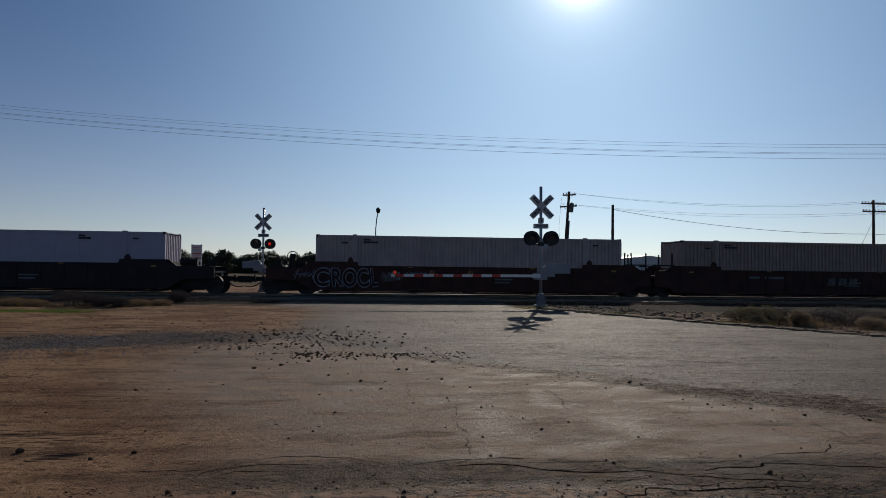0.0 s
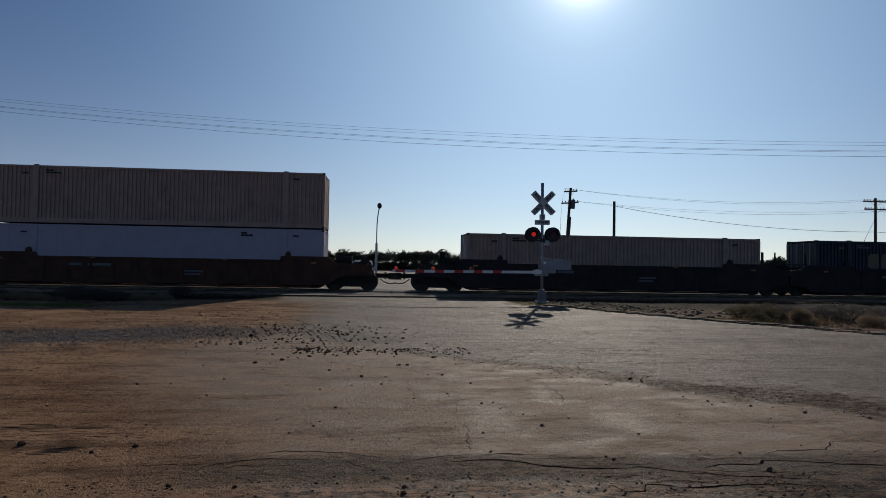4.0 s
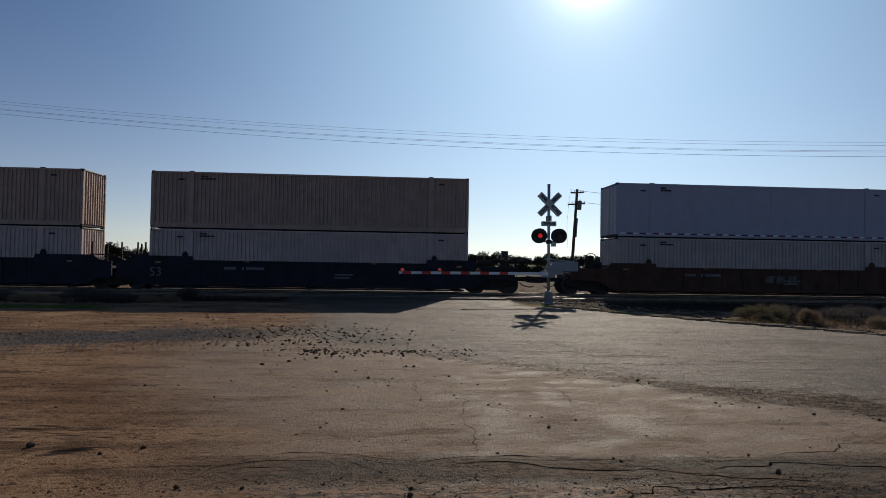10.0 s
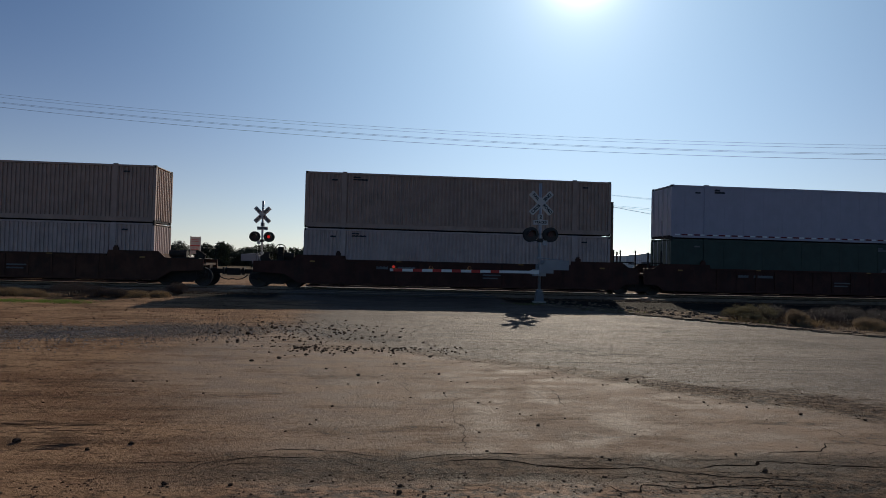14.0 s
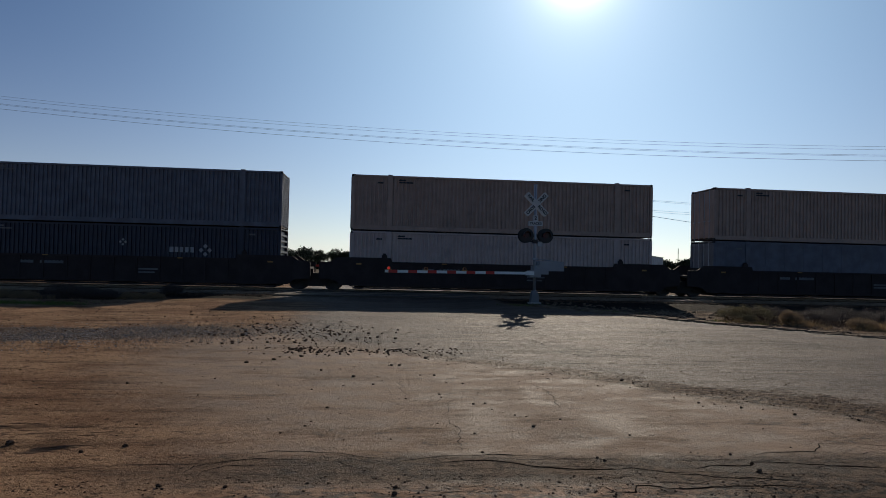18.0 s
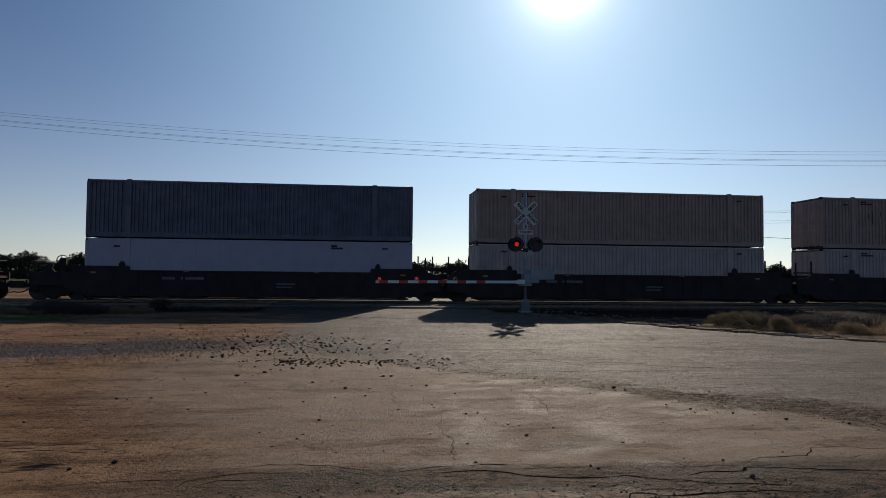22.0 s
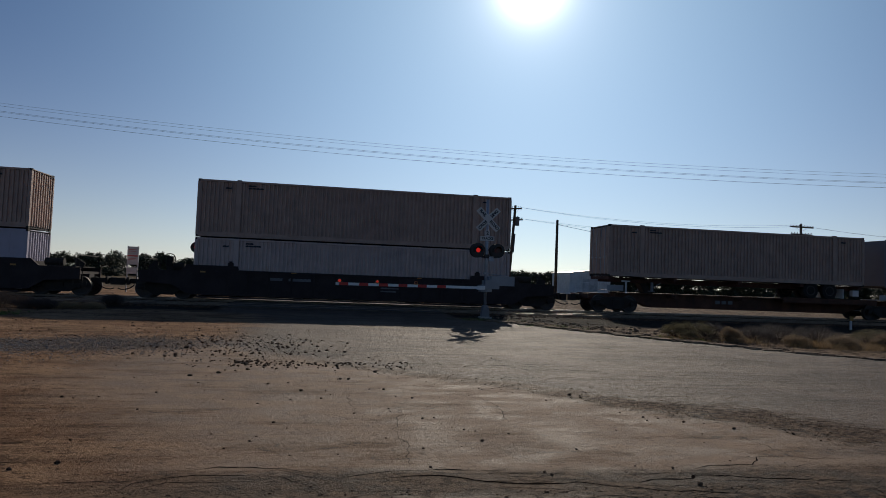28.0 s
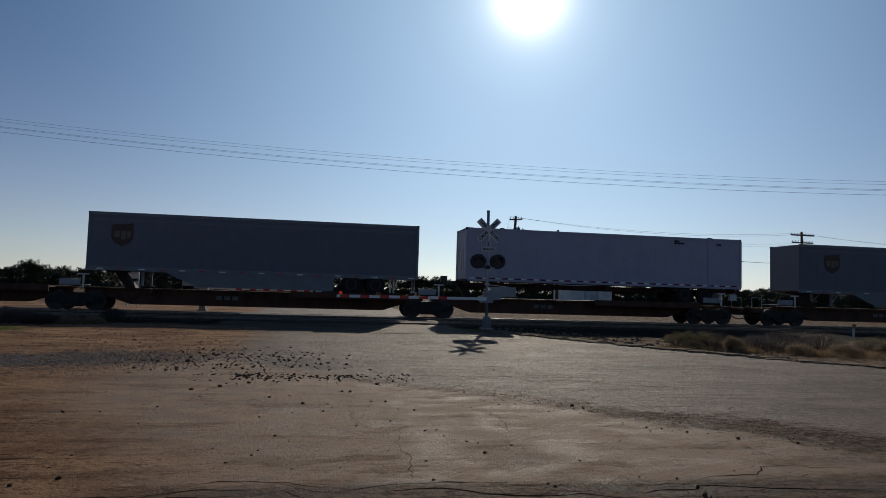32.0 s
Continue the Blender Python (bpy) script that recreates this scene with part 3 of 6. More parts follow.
    gloss = mix(nt, near, mix(nt, ramp(nt, fine, 0.40, 0.60), (0.66, 0.66, 0.66), (0.86, 0.86, 0.86)), mix(nt, ramp(nt, mid, 0.35, 0.6), (0.64, 0.64, 0.64), (0.84, 0.84, 0.84)))
    nt.links.new(mix(nt, paved, (0.95, 0.95, 0.95), gloss), b.inputs["Roughness"])
    # relief: smooth on the hard pan, gritty on the road, lumpy on the dirt
    rough = add(less(1.35, mul(onpan, 0.6)), mul(less(1.0, paved), 0.9), mul(matt, 0.8))
    h = mul(add(mul(grain, 1.9), mul(fine, -1.5, less(1.0, mul(paved, less(1.0, near), 0.8))), mul(fleck, 1.5), mul(mid, -0.4)), rough)
    h = less(h, mul(peb.outputs["Distance"], op(nt, "MAXIMUM", gravel, bal), 2.5))
    bump(nt, b, h, 1.0, 0.011)
    nt.links.new(add(0.05, mul(paved, less(1.0, op(nt, "MAXIMUM", matt, mul(near, 0.45))), 0.135)), b.inputs["Specular IOR Level"])
    return m


ROAD_DARK, ROAD_LIGHT = (0.071, 0.047, 0.035), (0.130, 0.088, 0.064)
DIRT_RED, DIRT_PALE = (0.223, 0.121, 0.068), (0.377, 0.230, 0.135)
PAN_DARK, PAN_LIGHT = (0.158, 0.099, 0.063), (0.237, 0.157, 0.105)


def build_ground():
    xs = [-2500, -900, -400, -200, -120, -80, -55, -40, -30, -24, -19] + [-16 + 0.16 * i for i in range(213)] + [20, 24, 30, 40, 55, 80, 120, 200, 400, 900, 2500]
    ys = [-900, -300, -120, -60, -30, -15, -6, -1] + [1.5 + 0.14 * i for i in range(190)] + [29, 30, 33, 36, 38, 40, 44, 50, 60, 75, 95, 120, 160, 250, 400, 800, 1600, 3000]
    v = [(x, y, ground_z(x, y) if -19 < x < 20 and y < 30 else 0.06 * smooth(20, 28, y)) for y in ys for x in xs]
    n = len(xs)
    f = [(j * n + i, j * n + i + 1, (j + 1) * n + i + 1, (j + 1) * n + i) for j in range(len(ys) - 1) for i in range(n - 1)]
    g = Geo()
    g.v, g.f = v, f
    return solid("ground", g, ground_material(), "dusty pavement, brown dirt and gravel beside the tracks", "ground", kind="structure", smooth=True)


build_ground()


# ---- railway tracks ----
def build_track(name, y, label):
    t = thing(name, label, "railway track", kind="structure")
    for s in (-1, 1):
        c = y + s * 0.755
        prof = [(-0.07, 0.0), (0.07, 0.0), (0.07, 0.02), (0.012, 0.045), (0.012, 0.11), (0.036, 0.12), (0.036, 0.155), (-0.036, 0.155), (-0.036, 0.12), (-0.012, 0.11), (-0.012, 0.045), (-0.07, 0.02)]
        g = Geo().add([(x, c + a, RAIL - 0.155 + h) for x in (-900, 900) for a, h in prof], [(i, (i + 1) % 12, (i + 1) % 12 + 12, i + 12) for i in range(12)])
        part("rail", g, M["railtop"], t, "rusty steel rail with a polished head")
    tie = shared("tie", M["tie"], lambda g: g.box(-0.115, 0.115, -1.3, 1.3, -0.1, 0.0))
    for i in range(104):
        x = -25.5 + 0.51 * i
        if -4.6 < x < 5.4:
            continue
        part("tie", tie, M["tie"], t, at=pose(x, y + rng.uniform(-0.03, 0.03), RAIL - 0.085 + 0.0, 0, 0, rng.uniform(-1, 1)))
    # crossing surface: panels between and beside the rails
    for a, b in ((-1.7, -0.83), (-0.66, 0.66), (0.83, 1.7)):
        for k in range(4):
            x0 = -4.5 + 2.45 * k
            part("crossing_panel", Geo().box(x0, x0 + 2.43, y + a, y + b, 0.02, RAIL - 0.012 - 0.004 * (k % 2)), M["panel"], t, "worn dark crossing panel")
    return t


build_track("track_near", YN, "empty near railway track with timber ties")
build_track("track_far", YT, "railway track under the train with timber ties")


def pebble(g, x, y, z, s, r):
    """A rough stone: a squashed octahedron-like lump of 14 corners."""
    pts, n = [], 6
    for j, (h, w) in enumerate(((-0.25, 0.8), (0.25, 1.0), (0.6, 0.6))):
        for k in range(n):
            a = k * math.tau / n + j * 0.4 + r.uniform(-0.25, 0.25)
            q = s * w * r.uniform(0.7, 1.15)
            pts.append((x + q * math.cos(a), y + q * 0.8 * math.sin(a), z + h * s * r.uniform(0.8, 1.2)))
    pts.append((x, y, z + s * 0.75))
    f = [(j * n + k, j * n + (k + 1) % n, (j + 1) * n + (k + 1) % n, (j + 1) * n + k) for j in range(2) for k in range(n)]
    f += [(2 * n + k, 2 * n + (k + 1) % n, 3 * n) for k in range(n)]
    g.add(pts, f)


def scatter_stones():
    r = random.Random(11)
    # single stones that one could pick up
    spots = ((-0.29, 9.31, 0.038), (-0.01, 8.74, 0.026), (0.86, 9.44, 0.03), (-0.5, 7.31, 0.026), (1.14, 7.48, 0.022), (1.6, 6.49, 0.028), (1.18, 8.75, 0.024), (0.8, 8.02, 0.02), (1.51, 6.95, 0.016),
             (1.62, 6.89, 0.014), (3.5, 9.07, 0.04), (3.59, 8.88, 0.024), (3.88, 7.57, 0.024), (4.27, 7.32, 0.026), (4.7, 6.97, 0.03), (5.25, 6.69, 0.03), (1.94, 5.37, 0.024), (1.9, 5.45, 0.018),
             (3.12, 5.51, 0.022), (3.1, 5.04, 0.034), (-3.04, 5.91, 0.055), (-2.37, 5.68, 0.03), (-2.08, 5.83, 0.034), (-3.09, 8.67, 0.03), (-2.11, 9.06, 0.022))
    spots += ((0.17, 4.7, 0.026), (0.16, 4.56, 0.032), (-1.47, 4.77, 0.03), (-1.01, 4.73, 0.024), (-2.79, 14.3, 0.08), (0.39, 10.41, 0.035), (0.27, 10.42, 0.035), (-0.21, 13.6, 0.03),
              (-1.15, 13.07, 0.04), (-1.48, 12.17, 0.045), (-0.99, 11.77, 0.045), (-0.76, 12.06, 0.035), (0.24, 11.87, 0.035), (0.4, 12.33, 0.04), (-0.78, 9.87, 0.03), (0.87, 13.18, 0.035))
    for x, y, s in spots:
        g = Geo()
        pebble(g, 0, 0, 0, s * 0.8, r)
        solid("stone", g, M["stone"], "dark loose stone lying on the dusty pavement", "stone", pose(x, y, ground_z(x, y) + s * 0.2), "loose stones", smooth=False)
    g = Geo()
    for _ in range(330):
        x, y = r.gauss(-1.7, 1.2), r.gauss(14.4, 1.6)
        pebble(g, x, y, ground_z(x, y) + 0.005, r.choice((0.012, 0.014, 0.018, 0.02, 0.026, 0.04)), r)
    for _ in range(160):
        x, y = r.choice((r.gauss(-1.25, 0.25), r.gauss(-0.6, 0.3), r.gauss(0.35, 0.3), r.uniform(-1.6, 1.6))), r.gauss(12.1, 0.28)
        pebble(g, x, y, ground_z(x, y) + 0.005, r.uniform(0.012, 0.03), r)
    p = Geo()
    for _ in range(4200):
        x = r.gauss(-5.6, 2.0)
        y = r.gauss(14.2 + 0.3 * (x + 5.6), 1.2)
        pebble(p, x, y, ground_z(x, y) + 0.001, r.uniform(0.008, 0.019), r)
    for _ in range(330):
        y = r.uniform(4.2, 13)
        x = r.uniform(-0.75, 0.75) * y
        pebble(g, x, y, ground_z(x, y) + 0.001, r.choice((0.005, 0.006, 0.007, 0.009, 0.012, 0.016)), r)
    # crumbs along the near rim and in the rubble beside the broken strip
    for _ in range(900):
        y = r.uniform(3.8, 5.0)
        x = r.uniform(-0.75, 0.75) * y
        pebble(g, x, y, ground_z(x, y) + 0.001, r.choice((0.003, 0.004, 0.006, 0.008, 0.012)), r)
    for _ in range(260):
        x, y = r.uniform(1.4, 4.6), r.gauss(4.6, 0.16)
        pebble(g, x, y, ground_z(x, y) - 0.001, r.choice((0.004, 0.005, 0.007, 0.012)), r)
    for _ in range(420):
        x = r.uniform(0.6, 7.0)
        y = 12.5 - 0.98 * x + r.gauss(0, 0.5)
        pebble(g, x, y, ground_z(x, y) + 0.001, r.choice((0.005, 0.007, 0.009, 0.014)), r)
    for _ in range(350):
        y = r.uniform(14, 27)
        x = -0.5 * y + r.uniform(-6, 7)
        if x < -2.0:
            pebble(g, x, y, ground_z(x, y) + 0.003, r.uniform(0.012, 0.035), r)
    solid("gravel_patch", p, mat("grey_gravel", (0.33, 0.30, 0.28), 0.9, var=0.5, scale=5, grain=40, bumps=0.3, spec=0.1), "blue-grey gravel spread on the dirt", "gravel", kind="stuff")
    solid("gravel", g, M["stone"], "scattered gravel and small stones on dirt", "gravel", kind="stuff")
    # crumbled soil and broken edges of asphalt on the verge
    c = Geo()
    for _ in range(800):
        x = r.uniform(6.2, 13.0)
        y = 25.6 - 1.45 * (x - 6.0) + r.uniform(0.1, 4.5 + 0.4 * (x - 6))
        if y > 27.5 or y < 15.5:
            continue
        pebble(c, x, y, ground_z(x, y) - 0.008, r.choice((0.012, 0.02, 0.03, 0.05, 0.08)), r)
    for _ in range(260):
        t = r.random()
        x = 6.3 + 9.5 * t
        y = 25.5 - 1.45 * (x - 6.0) + r.uniform(-0.1, 0.5)
        if y < 12.5:
            continue
        w, d, z = r.uniform(0.08, 0.35), r.uniform(0.06, 0.2), ground_z(x, y)
        edge = [(x + w * q * r.uniform(0.8, 1.2), y + d * p * r.uniform(0.8, 1.2)) for q, p in ((-1, -0.6), (0, -1), (1, -0.5), (0.9, 0.7), (-0.2, 1), (-1, 0.6))]
        h = r.uniform(0.02, 0.06)
        c.add([(a, q, z - 0.01) for a, q in edge] + [(a * 0.9 + x * 0.1, q * 0.9 + y * 0.1, z + h) for a, q in edge], [tuple(range(6, 12))] + [(k, (k + 1) % 6, (k + 1) % 6 + 6, k + 6) for k in range(6)])
    solid("clods", c, mat("crumbled_soil", (0.19, 0.138, 0.098), 0.95, var=0.5, scale=3, grain=30, bumps=0.6, spec=0.03), "crumbled soil and broken asphalt on the verge", "soil", kind="stuff")
    b = Geo()
    for _ in range(5200):
        x = r.uniform(-20, 28)
        y = r.choice((r.uniform(28.4, 29.6), r.uniform(29.0, 33.8), r.uniform(33.0, 34.4), r.uniform(28.6, 30.0)))
        if -4.7 < x < 5.5:
            continue
        pebble(b, x, y, 0.06 + r.uniform(-0.02, 0.015), r.uniform(0.03, 0.065), r)
    solid("ballast", b, M["stone"], "dark crushed-rock ballast between the rails", "ballast", kind="stuff")


scatter_stones()


def crack(g, pts, width, r, jag=0.05):
    """A thin broken strip that follows a way over the ground."""
    way = [pts[0]]
    for (ax, ay), (bx, by) in zip(pts, pts[1:]):
        n = max(2, int(math.hypot(bx - ax, by - ay) / 0.09))
        for k in range(1, n + 1):
            t = k / n
            way.append((ax + (bx - ax) * t + r.gauss(0, jag * 0.35), ay + (by - ay) * t + r.gauss(0, jag * 0.35)))
    v, f = [], []
    for i, (x, y) in enumerate(way):
        a, b = way[max(0, i - 1)], way[min(len(way) - 1, i + 1)]
        d = Vector((b[0] - a[0], b[1] - a[1])).normalized()
        w = width * 0.6 * r.uniform(0.15, 1.3) * min(1, i / 4, (len(way) - 1 - i) / 4) + 0.0015
        for s in (-1, 1):
            px, py = x - d.y * w * s, y + d.x * w * s
            v.append((px, py, meshed_z(px, py) + 0.0022))
    for i in range(len(way) - 1):
        f.append((2 * i, 2 * i + 1, 2 * i + 3, 2 * i + 2))
    g.add(v, f)


def build_cracks():
    r = random.Random(5)
    g = Geo()
    # long splits of the broken strip
    crack(g, ((-1.27, 5.62), (-1.04, 5.61), (-0.82, 5.67), (-0.53, 5.64), (-0.25, 5.55), (0.08, 5.42)), 0.010, r, 0.035)
    crack(g, ((-1.93, 5.45), (-1.69, 5.51), (-1.53, 5.56), (-1.27, 5.61)), 0.008, r, 0.035)
    crack(g, ((0.08, 5.28), (0.40, 5.43), (0.60, 5.49), (0.94, 5.52), (1.23, 5.53), (1.56, 5.49)), 0.016, r, 0.035)
    crack(g, ((0.48, 5.25), (0.67, 5.32), (0.95, 5.34), (1.18, 5.30), (1.33, 5.17), (1.46, 5.13), (1.78, 5.13), (2.12, 5.15), (2.35, 5.04), (2.58, 5.03)), 0.020, r, 0.04)
    crack(g, ((2.17, 5.17), (2.34, 5.02), (2.56, 4.99), (2.75, 4.92), (3.18, 4.86), (3.27, 4.83), (3.39, 4.93)), 0.016, r, 0.03)
    crack(g, ((2.61, 5.14), (2.72, 5.20), (2.86, 5.24), (3.05, 5.20), (3.13, 5.22), (3.19, 5.30), (3.45, 5.28), (3.66, 5.22), (3.83, 5.17), (4.15, 5.09), (4.6, 5.05)), 0.020, r, 0.03)
    crack(g, ((1.63, 4.71), (1.69, 4.68), (1.75, 4.56), (1.88, 4.57), (1.95, 4.70), (2.05, 4.73), (2.17, 4.66), (2.43, 4.67), (2.63, 4.70), (3.08, 4.71), (3.40, 4.66)), 0.014, r, 0.03)
    # loops and side splits
    crack(g, ((-2.32, 5.27), (-2.06, 5.33), (-1.72, 5.32), (-1.50, 5.31), (-1.21, 5.34)), 0.009, r, 0.035)
    crack(g, ((-1.59, 5.12), (-1.39, 5.08), (-1.36, 5.27), (-1.29, 5.33), (-1.01, 5.45), (-0.78, 5.43), (-0.51, 5.43), (-0.44, 5.32)), 0.010, r, 0.035)
    crack(g, ((-0.44, 5.32), (-0.50, 5.26), (-0.76, 5.25), (-1.11, 5.28), (-1.21, 5.19), (-1.28, 5.05)), 0.010, r, 0.035)
    crack(g, ((-0.34, 5.56), (-0.15, 5.42), (0.08, 5.28), (0.21, 5.30)), 0.011, r, 0.035)
    crack(g, ((-0.33, 5.37), (-0.19, 5.27), (-0.10, 5.15), (0.12, 5.14)), 0.010, r, 0.035)
    crack(g, ((-0.48, 5.07), (-0.39, 5.00), (-0.14, 4.98)), 0.009, r, 0.035)
    crack(g, ((0.33, 4.64), (0.50, 4.60), (0.70, 4.61)), 0.009, r, 0.035)
    crack(g, ((3.33, 5.49), (3.51, 5.57), (3.95, 5.56), (4.15, 5.79), (4.42, 5.81), (4.67, 5.72), (5.2, 5.7)), 0.010, r, 0.035)
    # thin splits that wander over the hard pan
    crack(g, ((0.90, 7.98), (0.92, 7.71), (0.82, 7.41), (0.79, 7.07), (0.80, 6.76), (0.81, 6.39), (0.81, 6.09), (0.76, 5.76), (0.78, 5.58)), 0.004, r, 0.07)
    crack(g, ((0.30, 9.4), (0.37, 8.97), (0.36, 8.37), (0.41, 7.84)), 0.004, r, 0.06)
    crack(g, ((0.10, 7.72), (0.17, 7.63), (0.39, 7.38)), 0.006, r, 0.04)
    crack(g, ((2.1, 7.3), (2.2, 8.2), (2.1, 8.9)), 0.005, r, 0.05)
    crack(g, ((4.54, 6.70), (4.53, 6.45), (4.54, 6.21), (4.55, 5.99), (4.51, 5.75)), 0.009, r, 0.04)
    crack(g, ((3.1, 12.35), (3.41, 12.21), (3.61, 11.96), (3.78, 11.65), (4.07, 11.71), (4.5, 11.6)), 0.022, r, 0.06)
    crack(g, ((4.8, 11.6), (5.8, 11.2), (7.0, 10.9)), 0.014, r, 0.06)
    for _ in range(110):
        x, y = r.uniform(-1.8, 5.0), r.uniform(4.55, 5.5)
        if x < 1.5 and r.random() < 0.6:
            continue
        dx = r.uniform(0.15, 0.7)
        crack(g, ((x, y), (x + dx * 0.5, y + r.uniform(-0.04, 0.04)), (x + dx, y + r.uniform(-0.06, 0.06))), r.uniform(0.004, 0.009), r, 0.05)
    # long cracks and ridges that run across the road
    for _ in range(60):
        y = r.uniform(9.5, 21.5)
        x = r.uniform(max(1.0, 13.2 - y), 3 + (25.6 - y) * 0.9)
        run = r.uniform(0.8, 3.0)
        slope = r.uniform(-0.12, 0.03)
        crack(g, ((x, y), (x + run * 0.3, y + run * 0.3 * slope + r.uniform(-0.1, 0.1)), (x + run * 0.7, y + run * 0.7 * slope + r.uniform(-0.1, 0.1)), (x + run, y + run * slope)), r.uniform(0.008, 0.024), r, 0.12)
    for _ in range(170):
        y = r.uniform(8.6, 17.0)
        x = r.uniform(max(1.2, 13.0 - y), 4 + (25.6 - y) * 0.7)
        run = r.uniform(0.15, 0.9)
        crack(g, ((x, y), (x + run * 0.5, y + r.uniform(-0.05, 0.04)), (x + run, y + r.uniform(-0.12, 0.03))), r.uniform(0.006, 0.016), r, 0.06)
    for _ in range(14):
        y = r.uniform(12.5, 19)
        x = r.uniform(max(2.0, 13.5 - y), 2 + (25.6 - y) * 0.8)
        crack(g, ((x, y), (x + r.uniform(-0.2, 0.2), y + 0.7), (x + r.uniform(-0.3, 0.4), y + 1.5)), 0.012, r, 0.15)
    solid("pavement_cracks", g, M["crack"], "jagged cracks in the old dusty pavement", "cracks", kind="stuff")
    # seam where the road meets the crossing
    g = Geo()
    crack(g, ((-2.3, 22.9), (-0.7, 23.45), (0.9, 23.76), (2.6, 23.78), (5.2, 23.6)), 0.05, r, 0.03)
    solid("road_seam", g, M["crack"], "dark patched seam across the road", "seam", kind="stuff")
    # tyre tread prints pressed into the dirt
    g = Geo()
    def ridge(x, y, run, high):
        pts = []
        for k in range(5):
            px, py = x + run * k / 4, y + r.gauss(0, 0.006)
            pts.append((px, py, ground_z(px, py) - 0.004 + high * math.sin(math.pi * (0.08 + 0.84 * k / 4))))
        g.tube(pts, 0.004, 5)
    for row in range(11):
        x = -5.6 + r.uniform(0, 0.4)
        while x < -2.5 - 0.04 * row:
            run = r.uniform(0.12, 0.5)
            ridge(x, 6.15 + 0.045 * row + 0.02 * (x + 5) + r.gauss(0, 0.01), run, r.uniform(0.001, 0.005))
            x += run + r.choice((0.05, 0.12, 0.3, 0.6))
    for k in range(9):
        ridge(-2.95 + 0.025 * k + r.uniform(-0.06, 0.06), 5.66 + 0.028 * k, r.uniform(0.2, 0.4), r.uniform(0.002, 0.006))
    solid("tyre_prints", g, mat("pressed_dirt", (0.17, 0.10, 0.058), 0.95), "tyre tread prints pressed into the brown dirt", "tyre prints", kind="stuff")


build_cracks()

# ---- the train ----
LEN, HIGH, WIDE = 16.15, 2.9, 2.59
HL, HW = LEN / 2, WIDE / 2
WHEEL_R = 0.48
MOVING = []        # things of the train, with their place along it
WHEELS = []        # wheelsets, with their truck's place along the train


def travelled(t):
    """How far the train has come at t seconds."""
    g = 0.9913 * (19.7271 * t + 0.003074 * t * t + 0.000104 * t ** 3)
    return g - 1.15 * smooth(26.5, 28.5, t) + 0.22 * smooth(31.0, 32.0, t)


